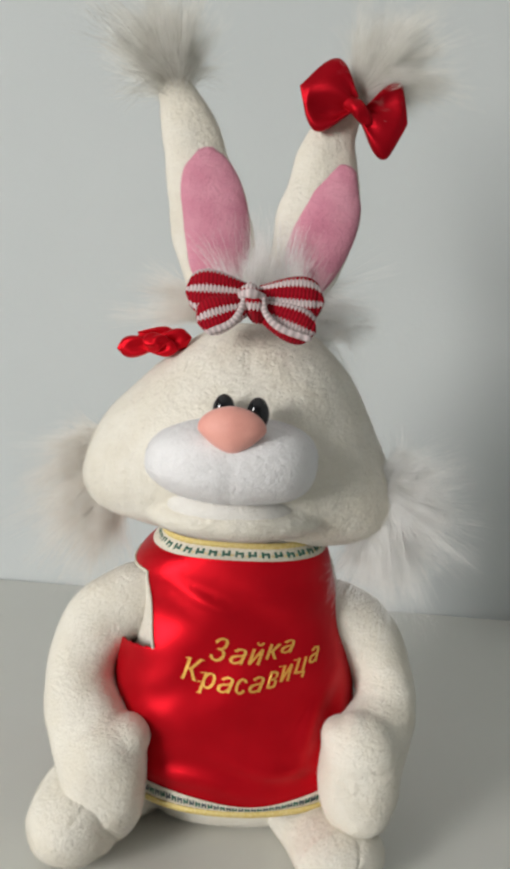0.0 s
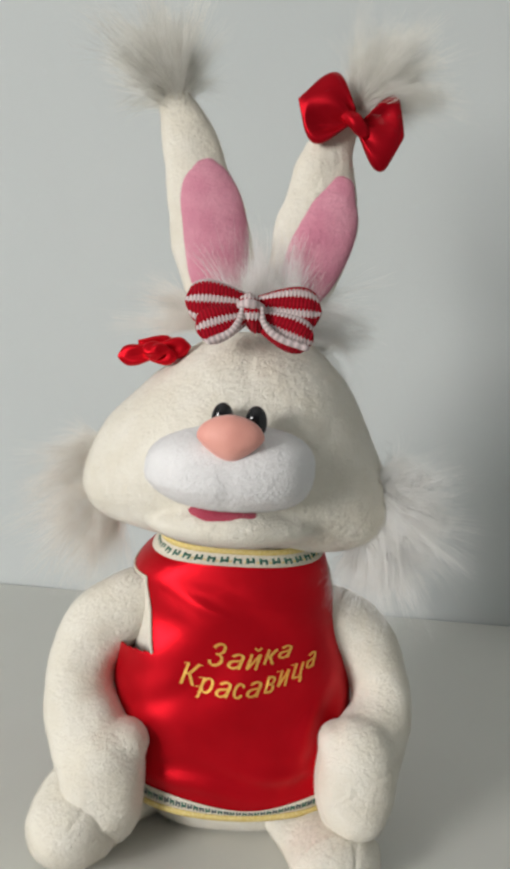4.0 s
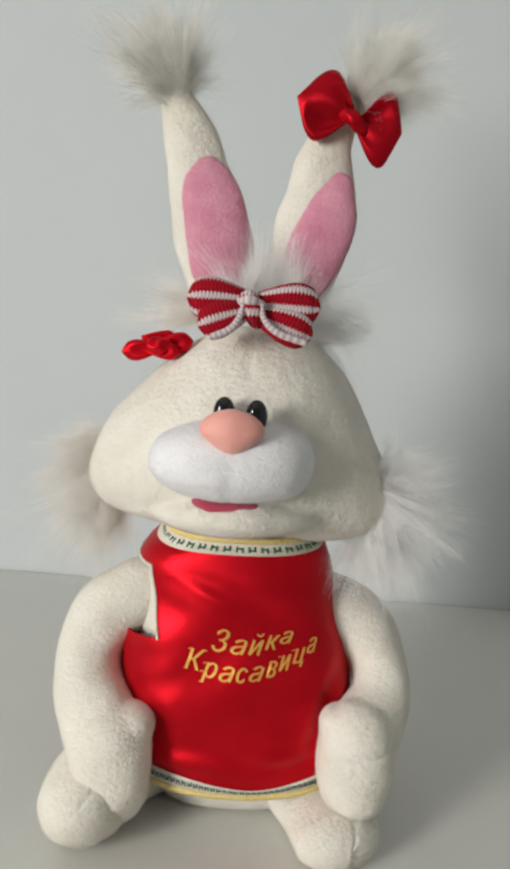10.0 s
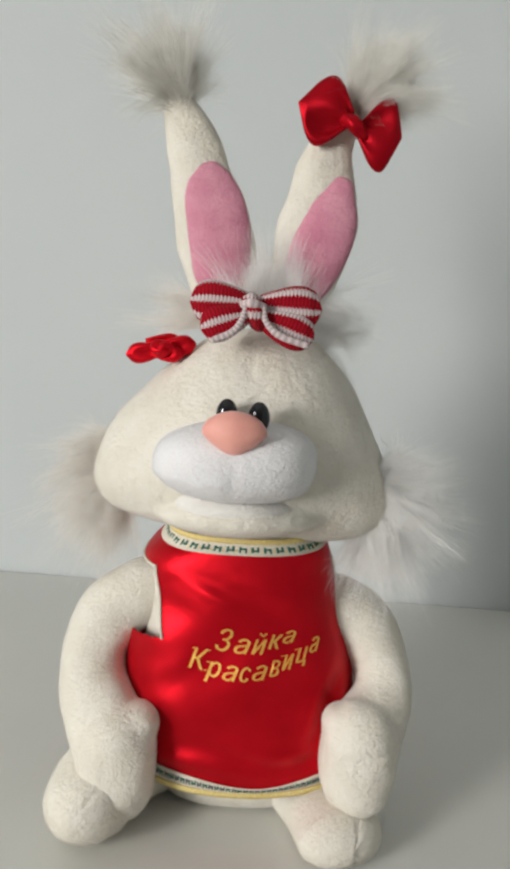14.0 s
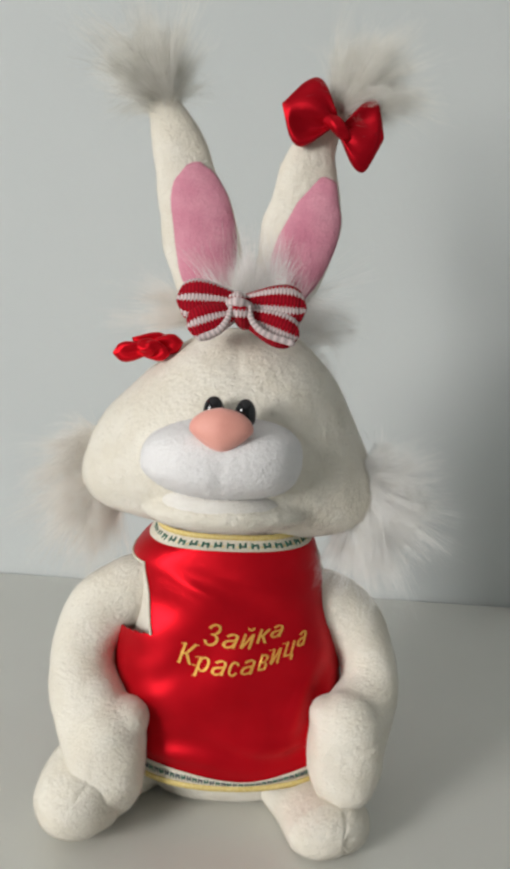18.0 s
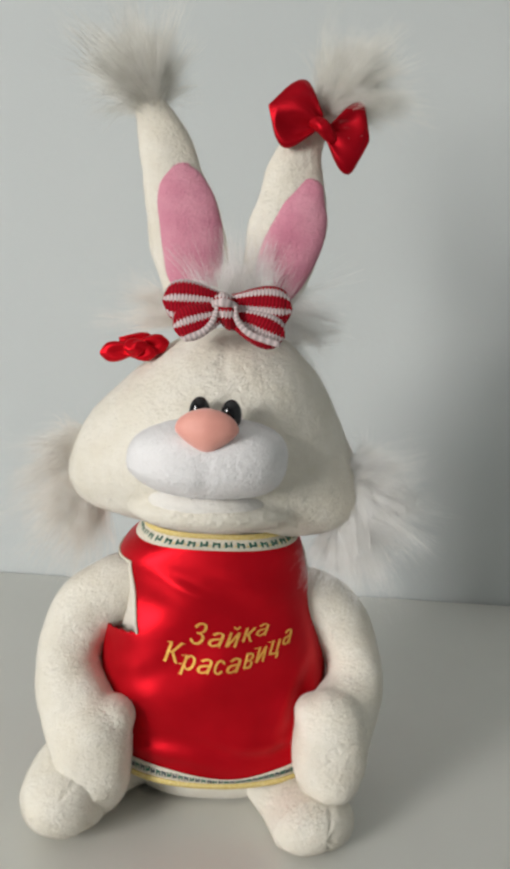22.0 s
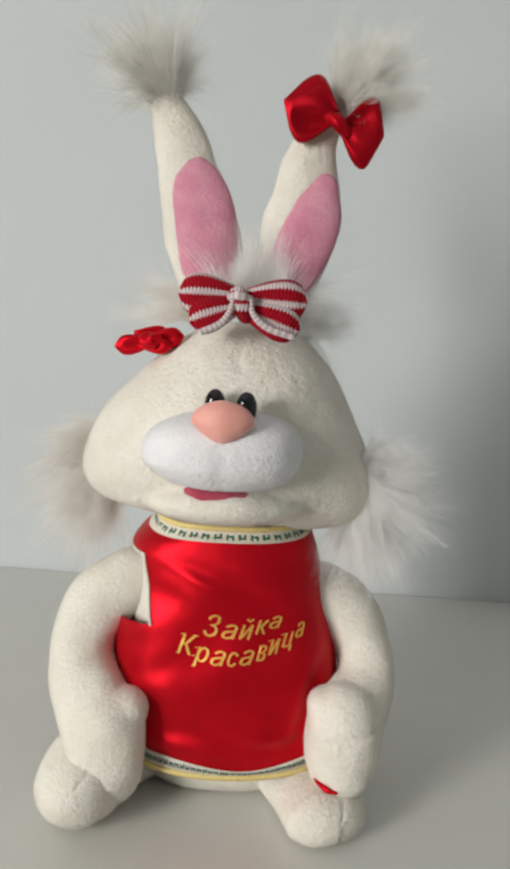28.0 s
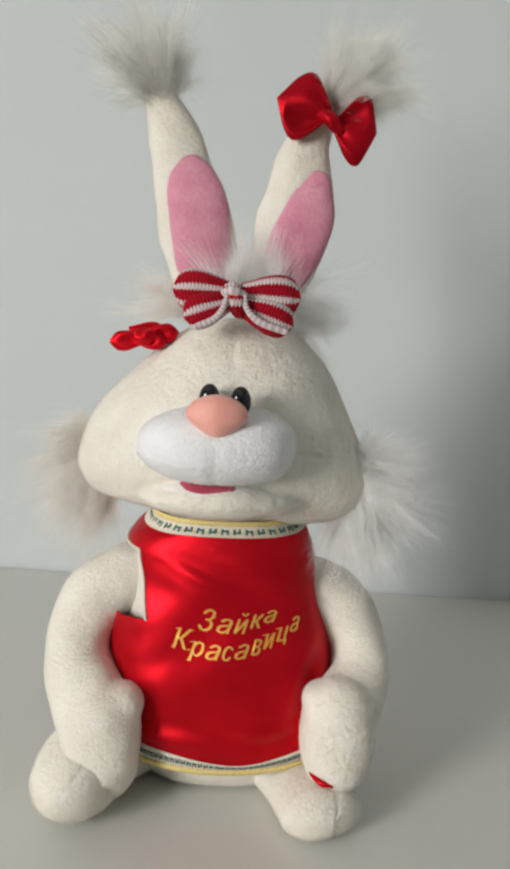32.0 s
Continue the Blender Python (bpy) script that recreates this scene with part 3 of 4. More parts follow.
def build_ear(keys, inner, spots, main, n, length, seed, flare):
    v, f = tube(keys, 50, 44, 2.1)
    v += vertex_normals(v, f) * (lumps(v, 12.0, 1.3, seed) + lumps(v, 5.0, 0.5, seed + 2))[:, None]
    ear = part("ear", (v, f), CREAM, rabbit, "upright cream plush ear with a pink inside", fur=dict(LONG, comb=(0, 0, 1), seed=seed))
    v, f = tube(inner, 40, 40, 2.1)
    v += vertex_normals(v, f) * (lumps(v, 9.0, 0.5, seed + 1))[:, None]
    part("inner_ear", (v, f), PINK, ear, "dusty pink plush inner ear", fur=dict(per_cm2=340, length=1.5, width=0.12, lock=2.0, comb=(0, 0, 1), seed=seed + 1))
    brush = tuft(spots, n, main, 0.20, length, 0.13, 0.15, seed, flare, core=0.25)
    hair("tuft", brush, FUR_GREY, ear, "long shaggy white fur tassel")
    return ear


build_ear([(-25, 458, 326, 18, 12), (-26, 458, 338, 20, 12), (-28.5, 457, 355, 23, 12.5), (-33, 456, 373, 23.5, 12), (-36.7, 456, 390, 21.8, 11.5), (-42.5, 456, 408, 18.6, 10.5), (-49, 456, 428, 16, 9.5), (-57.5, 456, 448, 10, 8)],
          [(-24.5, 450, 336, 13, 6), (-26.5, 448, 350, 18, 7), (-29, 446.5, 373, 19.3, 7), (-33, 446.5, 390, 18, 6), (-36.5, 447, 403, 14, 5), (-38.5, 448, 410, 8.5, 4)],
          [(-57, 456, 447, 8), (-61, 454, 463, 10)], (-0.40, -0.10, 1.0), 8000, 56, 21, 1.0)
build_ear([(21, 458, 326, 17, 12), (22.5, 458, 341, 20, 12), (28, 457, 362, 23.5, 12.5), (32, 456, 380, 24.8, 12), (34.3, 456, 397, 22, 11), (35, 456, 412, 18, 10), (38.5, 456, 428, 13, 9.5), (46, 456, 446, 10.5, 8)],
          [(23, 450, 338, 13, 6), (28, 448, 350, 16.5, 7), (33, 446.5, 364, 18, 7), (38.8, 446.5, 380, 17.2, 6), (41.5, 447, 393, 13.5, 5), (45.5, 448, 404, 7, 4)],
          [(53, 456, 448, 9), (58, 454, 462, 11)], (0.85, -0.20, 0.80), 9000, 54, 22, 0.80)


def build_fur():
    brush = tuft([(-95, 450, 238, 8), (-96, 450, 215, 11), (-84, 452, 196, 9)], 8000, [(-1, -0.1, 0.3), (-0.9, -0.1, -0.4), (-0.4, -0.1, -1)], 0.30, 46, 0.14, 0.4, 31, 0.3, core=0.3, wave=0.32)
    hair("cheek_tuft", brush, FUR_WARM, rabbit, "long shaggy cream fur at the cheek")
    brush = tuft([(77, 428, 230, 6), (82, 426, 212, 8), (70, 430, 192, 7)], 20000, [(0.9, -0.1, 0.5), (0.95, -0.05, -0.35), (0.34, -0.05, -1)], 0.34, 42, 0.15, 0.3, 32, 0.4, core=0.3, wave=0.34)
    hair("cheek_tuft", brush, FUR, rabbit, "long shaggy white fur at the cheek")
    brush = tuft([(-32, 456, 316, 7), (-30, 456, 326, 6)], 1500, (-1, 0, 0.28), 0.20, 46, 0.13, 0.15, 33, 0.2)
    hair("crown_tuft", brush, FUR_WARM, rabbit, "wispy cream fur beside the ear")
    brush = tuft([(30, 454, 336, 6), (33, 452, 320, 6), (38, 448, 306, 6)], 1300, (1, -0.2, 0.05), 0.42, 44, 0.12, 0.2, 34, 0.3)
    hair("crown_tuft", brush, FUR, rabbit, "wispy white fur beside the ear")
    brush = tuft([(-16, 442, 322, 7), (20, 442, 322, 7)], 3200, (0, -0.1, 1), 0.30, 54, 0.17, 0.0, 35, 0.2, core=0.4)
    hair("crown_tuft", brush, FUR, rabbit, "soft white fur between the ears")


build_fur()

BODY = [(192, -46, 34, 414, 488), (180, -52, 44, 408, 494), (168, -62, 50, 405, 500), (150, -66, 58, 403, 504), (120, -70, 64, 400, 508), (90, -71, 66, 399, 510),
        (60, -70, 66, 400, 510), (36, -66, 64, 403, 508), (16, -62, 60, 408, 504), (4, -56, 54, 415, 498), (0, -48, 46, 424, 490)]


def build_body():
    v, f = loft(BODY, 56, 84, 2.3)
    v += vertex_normals(v, f) * lumps(v, 24.0, 1.0, 4.0)[:, None]
    v[:, 2] = np.maximum(v[:, 2], 0.2)
    part("body", (v, f), CREAM, rabbit, "stuffed cream plush body", fur=dict(per_cm2=110, length=2.0, width=0.3, seed=41))
    # neck between jaw and collar
    v, f = loft([(212, -40, 28, 418, 476), (200, -44, 34, 408, 482), (190, -46, 37, 406, 486), (178, -48, 40, 406, 488)], 20, 60, 2.2)
    v += vertex_normals(v, f) * lumps(v, 9.0, 0.8, 6.0)[:, None]
    part("neck", (v, f), CREAM, rabbit, "creased cream plush neck", fur=dict(per_cm2=150, length=1.4, width=0.28, seed=42))


def build_arm(keys, thumb, seed, crease=None):
    v, f = blend([tube(keys, 60, 44, 2.15)] + [ball(*b, 22, 30, 2.3) for b in thumb])
    v = v + vertex_normals(v, f) * (lumps(v, 13.0, 1.1, seed) + lumps(v, 6.0, 0.35, seed + 1))[:, None]
    if crease:      # a stitched fold across the forearm: x, z, slope
        off = v[:, 2] - crease[1] - crease[2] * (v[:, 0] - crease[0])
        v = v - vertex_normals(v, f) * (0.8 * np.exp(-(off / 2.2) ** 2) * (v[:, 0] > crease[0] - 6))[:, None]
    v[:, 2] = np.maximum(v[:, 2], 0.3)
    part("arm", (v, f), CREAM, rabbit, "bent cream plush arm ending in a mitten paw", fur=dict(LONG, comb=(0, 0, -1), seed=seed))


def build_leg(keys, seed):
    v, f = tube(keys, 60, 90, 2.2)
    v += vertex_normals(v, f) * lumps(v, 14.0, 0.9, seed)[:, None]
    toe = keys[-1]
    seam = np.exp(-((v[:, 0] - toe[0] - 8.0) / 1.1) ** 2) * (v[:, 1] < toe[1])
    v[:, 1] += seam * 1.8
    v[:, 2] = np.maximum(v[:, 2], 0.3)
    part("leg", (v, f), CREAM, rabbit, "short cream plush leg with a rounded foot", fur=dict(LONG, comb=(0, -1, 0), seed=seed))


build_body()
build_arm([(-58, 448, 143, 20, 20), (-72, 446, 137, 22, 22), (-88, 443, 124, 23.5, 22), (-99, 437, 105, 21.5, 22), (-99, 425, 86, 21.5, 22), (-89, 408, 71, 24, 23), (-80, 396, 54, 25, 22), (-78, 391, 38, 24.5, 22)],
          [((-77.5, 393, 48), (25.5, 23, 37)), ((-66, 396, 73), (14, 15, 12))], 51)
build_arm([(42, 448, 136, 19, 20), (58, 446, 134, 21, 22), (76, 442, 122, 21.5, 22), (87, 435, 104, 18.5, 21), (88, 421, 87, 18.5, 21), (77, 403, 71, 23, 22), (71, 393, 55, 22.5, 20), (73, 389, 40, 18, 17)],
          [((71, 394, 58), (23.5, 22, 37)), ((62, 396, 79), (14, 15, 12))], 52, (64, 67, 0.20))
build_leg([(-48, 452, 20, 23, 18), (-70, 430, 22, 25, 21), (-87, 403, 27.5, 27.5, 28), (-93, 385, 26.5, 25, 27)], 61)
build_leg([(30, 452, 14, 13.5, 22), (40, 428, 14.5, 14, 24), (53, 401, 15.5, 15, 26), (62, 376, 16, 15.8, 27)], 62)

# ---- the dress ----
DRESS = [(191, -52, 40, 403, 492), (184, -54, 44.5, 402, 496), (176, -64, 50.5, 400, 501), (166, -70, 53, 398, 506), (150, -71, 57.5, 396, 509), (130, -76, 63, 394, 511),
         (110, -80, 69, 392, 513), (90, -81, 72, 391, 514), (70, -81, 74, 391, 514), (52, -80, 75, 392, 514), (40, -79, 75, 393, 514), (36, -79, 75, 393, 514)]
DRESS_E = 2.5
_dk = catmull(DRESS, 400)
_dk = _dk[np.argsort(_dk[:, 0])]


def dress_row(z):
    return [np.interp(z, _dk[:, 0], _dk[:, i]) for i in range(1, 5)]


def folds(x, z):
    """How far the satin stands out (mm) at x, z on the front."""
    a = 0.6 * np.sin((z + 0.18 * x) / 4.3 + 1.5 * np.sin(x / 19.0) + 0.4) * np.exp(-((z - 158) / 13.0) ** 2)
    b = 2.6 * np.sin((x * 0.95 - z * 0.45) / 3.6 + 1.0 + 0.8 * np.sin(z / 12.0)) * np.exp(-((x - 48) / 15.0) ** 2 - ((z - 84) / 26.0) ** 2)
    c = 0.7 * np.sin((z - 0.5 * x) / 3.6 + 2.0 + 0.9 * np.sin(x / 10.0)) * np.exp(-((x + 58) / 17.0) ** 2 - ((z - 104) / 26.0) ** 2)
    d = 1.1 * np.sin((z + 0.16 * x) / 3.2 + 1.0 * np.sin(x / 12.0)) * np.exp(-((z - 54) / 10.0) ** 2)
    e = 0.75 * np.sin((z * 0.9 - 0.25 * x) / 6.5 + 1.4 * np.sin(x / 21.0 + z / 33.0))
    g = 0.9 * np.sin((z * 0.5 + 0.8 * x) / 7.0 + 1.1 * np.sin(z / 12.0)) * np.exp(-((z - 120) / 40.0) ** 2)
    h = 1.3 * np.exp(-((z - 165 + 0.39 * (x + 44)) / 4.0) ** 2 - ((x + 24) / 20.0) ** 2)      # a slack crease under the collar
    k = 1.4 * np.exp(-(((x - 48) - 0.6 * (z - 118)) / 5.0) ** 2 - ((z - 104) / 16.0) ** 2)
    return a + b + c + d + e + g + h + k


def dress_front(x, z, off=0.0):
    """The y of the dress's front at x, z."""
    x0, x1, y0, y1 = dress_row(z)
    t = np.clip(np.abs((x - (x0 + x1) / 2) / ((x1 - x0) / 2)), 0, 0.995)
    return (y0 + y1) / 2 - (y1 - y0) / 2 * (1 - t ** DRESS_E) ** (1 / DRESS_E) - folds(x, z) - off


def ring_point(a, z, off=0.0):
    """A point of the dress at angle a (0 in front) and height z."""
    x0, x1, y0, y1 = dress_row(z)
    sx, sy = power(np.sin(a), DRESS_E), -power(np.cos(a), DRESS_E)
    x = (x0 + x1) / 2 + ((x1 - x0) / 2 + off) * sx
    y = (y0 + y1) / 2 + ((y1 - y0) / 2 + off) * sy
    front = np.clip(np.cos(a), 0, 1) ** 0.7
    sag = (5.0 * np.clip(1 - ((x - (x0 + x1) / 2) / 72.0) ** 2, 0, 1) - 1.0) * np.clip((85.0 - z) / 45.0, 0, 1) * (np.cos(a) > 0)
    return np.stack([x, y - folds(x, z) * front, z * np.ones_like(x) - sag], -1)


def even_angles(z, n, reach=math.pi):
    """n angles from -reach to reach that lie evenly along the cloth at height z."""
    a = np.linspace(-reach, reach, 4001)
    p = ring_point(a, np.full(4001, z))
    run = np.r_[0, np.cumsum(np.linalg.norm(np.diff(p, axis=0), axis=1))]
    return np.interp(np.linspace(0, run[-1], n), run, a)


HOLE = dict(z0=126.0, z1=167.0, a1=2.35)


def hole_edge(s, z):
    """Front edge of an armhole: one side of the panel is cut in further than the other."""
    return 0.62 + 0.26 * (z - 126.0) / 41.0 if s < 0 else 1.50


def in_hole(a, z):
    b = (a + math.pi) % (2 * math.pi) - math.pi
    return HOLE["z0"] - 9.0 * (abs(b) - 0.62) < z < HOLE["z1"] and hole_edge(-1 if b < 0 else 1, z) < abs(b) < HOLE["a1"]


def thick(v, f, depth, normals):
    """Cloth with two sides and closed edges."""
    n = len(v)
    w = np.vstack([v, v - normals * depth])
    faces = list(f) + [tuple(i + n for i in g[::-1]) for g in f]
    seen = {}
    for g in f:
        for i in range(len(g)):
            e = (g[i], g[(i + 1) % len(g)])
            seen[e] = 1
    for a, b in seen:
        if (b, a) not in seen:
            faces.append((b, a, a + n, b + n))
    return w, faces


def build_dress():
    rows, cols = 130, 260
    z = np.linspace(36, 188, rows)
    a = even_angles(100.0, cols + 1)[:-1]
    step = np.diff(np.r_[a, math.pi])
    A, Z = np.meshgrid(a, z)
    v = ring_point(A, Z).reshape(-1, 3)
    f = []
    for q in grid_faces(rows, cols).tolist():
        r, c = q[0] // cols, q[0] % cols
        if not in_hole(a[c] + step[c] / 2, (z[r] + z[r + 1]) / 2):
            f.append(tuple(q))
    n = vertex_normals(v, f)
    dress = part("dress", thick(v, f, 0.5, n), SATIN, rabbit, "sleeveless shiny red satin dress with gold lettering and woven trim")
    return dress


def band(a, za, zb, off, depth=0.7):
    """A ribbon along angles a between two heights."""
    lo, mid, hi = (ring_point(a, z * np.ones_like(a), off) for z in (za, (za + zb) / 2, zb))
    v = np.stack([lo, mid, hi], 1).reshape(-1, 3)
    f = [tuple(q) for q in grid_faces(len(a), 3, False).tolist()]
    n = vertex_normals(v, f)
    flip = -1 if np.mean(n[:, 1] * (v[:, 1] - 450)) < 0 else 1
    if flip < 0:
        f = [g[::-1] for g in f]
        n = -n
    return thick(v, f, depth, n)


def marks(a, z, w, h, off, kind):
    """One small woven sign: two uprights and a slant, as raised thread."""
    out = []
    for da, dz, ww, hh in ((-w * 0.45, 0.0, w * 0.34, h), (w * 0.35, h * 0.1 * kind, w * 0.34, h * 0.9), (-0.05 * w, -h * 0.12 * kind, w * 0.5, h * 0.36)):
        mm = max(np.linalg.norm(np.diff(ring_point(np.array([a - 0.02, a + 0.02]), np.full(2, z)), axis=0)) / 0.04, 20.0)
        at = np.array([a + (da - ww / 2) / mm, a + (da + ww / 2) / mm])
        lo, hi = ring_point(at, np.full(2, z + dz - hh / 2), off), ring_point(at, np.full(2, z + dz + hh / 2), off)
        v = np.array([lo[0], lo[1], hi[1], hi[0]])
        if np.linalg.norm(v[1] - v[0]) < 0.05:
            continue
        n = np.repeat(np.cross(v[1] - v[0], v[3] - v[0])[None], 4, 0)
        n = n / np.linalg.norm(n, axis=1)[:, None]
        out.append(thick(v, [(0, 1, 2, 3)], 0.4, n))
    return join(*out)


def build_trim(dress):
    a = even_angles(185.0, 241)
    collar = part("collar_trim", band(a, 180.5, 190.5, 1.0), RIBBON, dress, "cream woven ribbon collar with green signs and a yellow edge")
    part("yellow_edge", band(a, 187.6, 190.9, 1.3), YELLOW, collar)
    spread = even_angles(185.0, 29, 2.0)
    part("woven_lattice", join(*[marks(x, 184.2, 4.0, 3.4, 1.4, 1 if i % 2 else -1) for i, x in enumerate(spread)]), GREEN, collar)
    part("woven_dotting", join(*[marks(x, 183.4, 1.3, 1.2, 1.4, 1) for x in (spread[1:] + spread[:-1]) / 2]), YELLOW, collar)
    full = 1.0 - 0.62 * np.exp(-((ring_point(a, np.full(241, 40.0))[:, 0] - 10.0) / 34.0) ** 2) * (np.cos(a) > 0)     # the satin hangs over the ribbon in the middle
    hem = part("hem_trim", band(a, 33.5, 33.5 + 10.0 * full, 1.0), RIBBON, dress, "cream woven ribbon hem with green signs and a yellow edge")
    part("yellow_edge", band(a, 31.0, 34.6, 1.6), YELLOW, hem)
    spread = even_angles(38.0, 60, 1.5)
    tall = np.interp(spread, a, full)
    for first, thread_mat in ((0, GREEN), (1, DARK)):
        part("woven_lattice", join(*[marks(spread[i], 34.0 + 5.0 * tall[i], 2.4, 4.2 * tall[i], 1.4, 1 if i % 4 > 1 else -1) for i in range(first, 60, 2)]), thread_mat, hem)
    for s in (-1, 1):
        z = np.linspace(HOLE["z0"], HOLE["z1"], 24)
        b = np.linspace(hole_edge(s, HOLE["z1"]), HOLE["a1"], 24)
        c = np.linspace(hole_edge(s, HOLE["z0"]), HOLE["a1"], 24)
        rim = np.vstack([ring_point(s * np.array([hole_edge(s, q) for q in z]), z, 0.4), ring_point(s * b, np.full(24, HOLE["z1"]), 0.4),
                         ring_point(np.full(24, s * HOLE["a1"]), z[::-1], 0.4), ring_point(s * c[::-1], HOLE["z0"] - 9.0 * (c[::-1] - 0.62), 0.4)])
        keys = np.hstack([rim, np.full((len(rim), 1), 0.9), np.full((len(rim), 1), 0.9)])
        part("armhole_trim", tube(keys[:71], 140, 8), RIBBON, dress, "narrow cream edging round the armhole")


dress = build_dress()
build_trim(dress)


# each letter: sign, left and right end, foot, height; then the serifs as shares of its box
LINE_ONE = [("З", -19.2, -8.4, 123.4, 14.2, ()), ("а", -8.0, 2.2, 122.6, 8.8, ()), ("й", 2.6, 12.2, 122.6, 12.2, ()),
            ("к", 12.6, 21.6, 125.4, 8.0, ()), ("а", 21.2, 29.6, 128.2, 7.0, ())]
LINE_TWO = [("К", -35.0, -22.6, 110.8, 13.4, ((0.26, 0.97), (0.06, 0.03), (0.98, 0.97), (0.84, 0.02))), ("р", -25.0, -14.8, 103.6, 12.6, ((0.05, 0.02), (0.22, 0.95))), ("а", -14.2, -4.4, 105.6, 9.2, ()),
            ("с", -3.8, 3.2, 105.6, 8.8, ()), ("а", 3.8, 13.0, 106.4, 9.2, ()), ("в", 14.0, 20.8, 108.6, 9.6, ()), ("и", 21.4, 29.0, 112.0, 9.2, ((0.08, 0.96),)),
            ("ц", 29.6, 37.4, 113.6, 10.8, ((0.08, 0.96),)), ("а", 38.0, 44.4, 121.2, 8.2, ())]


def build_lettering():
    """Two printed lines in slanting gold letters drawn as with a broad nib, laid on the satin."""
    for line in (LINE_ONE, LINE_TWO):
        sheets = []
        for i, (body, x0, x1, z0, tall, serifs) in enumerate(line):
            cu = bpy.data.curves.new("letter", "FONT")
            cu.body, cu.size, cu.shear, cu.offset, cu.resolution_u = body, 1.0, 0.38, -0.018, 4
            tmp = new("letter", cu)
            bpy.context.view_layer.update()
            me = bpy.data.meshes.new_from_object(tmp.evaluated_get(bpy.context.evaluated_depsgraph_get()))
            bpy.data.objects.remove(tmp)
            p = np.array([tuple(q.co) for q in me.vertices])[:, :2]
            f = [tuple(q.vertices) for q in me.polygons]
            bpy.data.meshes.remove(me)
            p = (p - p.min(0)) / (p.max(0) - p.min(0))
            slope = 0.12 * (i - 3) / 4
            for k in range(5):
                nib = (k - 2) / 2.0
                x = x0 + (x1 - x0 - 1.0) * p[:, 0] + 0.5 + 0.44 * nib
                z = z0 + tall * p[:, 1] + slope * (x - x0) - 0.20 * nib
                sheets.append((x, z, f, 0.40 + 0.015 * k))
            for u, w in serifs:
                c, d = x0 + (x1 - x0) * u, z0 + tall * w + slope * (x1 - x0) * u
                sheets.append((c + np.array((-1.2, 1.0, 1.2, -0.9)), d + np.array((-0.25, -0.25, 0.25, 0.25)), [(0, 1, 2, 3)], 0.49))
        n = np.array((0.0, -1.0, 0.0))
        cloth = [thick(np.stack([x, dress_front(x, z, off), z], 1), f, 0.3, np.tile(n, (len(x), 1))) for x, z, f, off in sheets]
        part("lettering", join(*cloth), GOLD, dress, "slanting gold printed letters", smooth=False)


build_lettering()


# ---- bows ----
def lobe(root, tip, w0, w1, fat, hollow=0.35, bulge=0.25, skew=0.0, turn=0.0, rows=36, cols=36, crease=1.0, square=0.55, sharp=3.0, dent=0.0):
    """One loop of a bow: a puffed cushion from the knot to its rounded end. Returns mesh and u, v in mm."""
    root, tip = np.asarray(root, float), np.asarray(tip, float)
    ax = tip - root
    ln = np.linalg.norm(ax)
    ax /= ln
    front = np.array((math.sin(turn), -math.cos(turn), 0.0))
    side = np.cross(front, ax)
    side /= np.linalg.norm(side)
    front = np.cross(ax, side)
    u = 1 - (1 - np.linspace(0, 1, rows)) ** 1.9
    ang = np.linspace(0, 2 * np.pi, cols, endpoint=False)
    v, uv = [], []
    for s in u:
        end = (1 - max((s - square) / (1.0002 - square), 0.0) ** sharp) ** (1 / sharp)
        w = (w0 + (w1 - w0) * math.sin(min(s / 0.72, 1.0) * math.pi / 2) ** 1.15) * max(end, 0.02)
        d = fat * (0.45 + 0.55 * math.sin(math.pi * min(s, 0.9) / 0.9) ** 0.7) * max(end, 0.02)
        for q in ang:
            c, e = math.cos(q), math.sin(q)
            pinch = crease * (1 - s) ** 1.4 * math.cos(c * 7.0)
            sink = hollow * fat * math.exp(-((c - dent) / 0.42) ** 2) * math.sin(math.pi * min(s / 0.85, 1)) if e > 0 else 0.0
            out = d * math.copysign(abs(e) ** 0.8, e) + (pinch - sink if e > 0 else pinch * 0.5)
            lng = s * ln * (1 + bulge * (1 - c * c) * s - 0.06) + skew * c * s * ln
            v.append(root + ax * lng + side * (c * w) + front * out)
            uv.append((lng, c * w1))
    f = [tuple(q) for q in grid_faces(rows, cols).tolist()] + [tuple(range(cols))[::-1], tuple(range((rows - 1) * cols, rows * cols))]
    return (np.array(v), f), np.array(uv)


def bow(name, label, mat, lobes, knot, uvs=None):
    b = new(name)
    b.parent = rabbit
    tagged(b, label)
    for args in lobes:
        m, uv = lobe(**args)
        part("loop", m, mat, b, uv=None if uvs is None else uvs(uv))
    v, f = tube(knot, 24, 24)
    v += vertex_normals(v, f) * (0.3 * np.sin(v[:, 0] * 1.1 + v[:, 2] * 0.6))[:, None]
    part("knot", (v, f), mat, b, uv=None if uvs is None else uvs(np.stack([(v[:, 0] - v[:, 0].min()), v[:, 2] - v[:, 2].mean()], 1)))
    return b


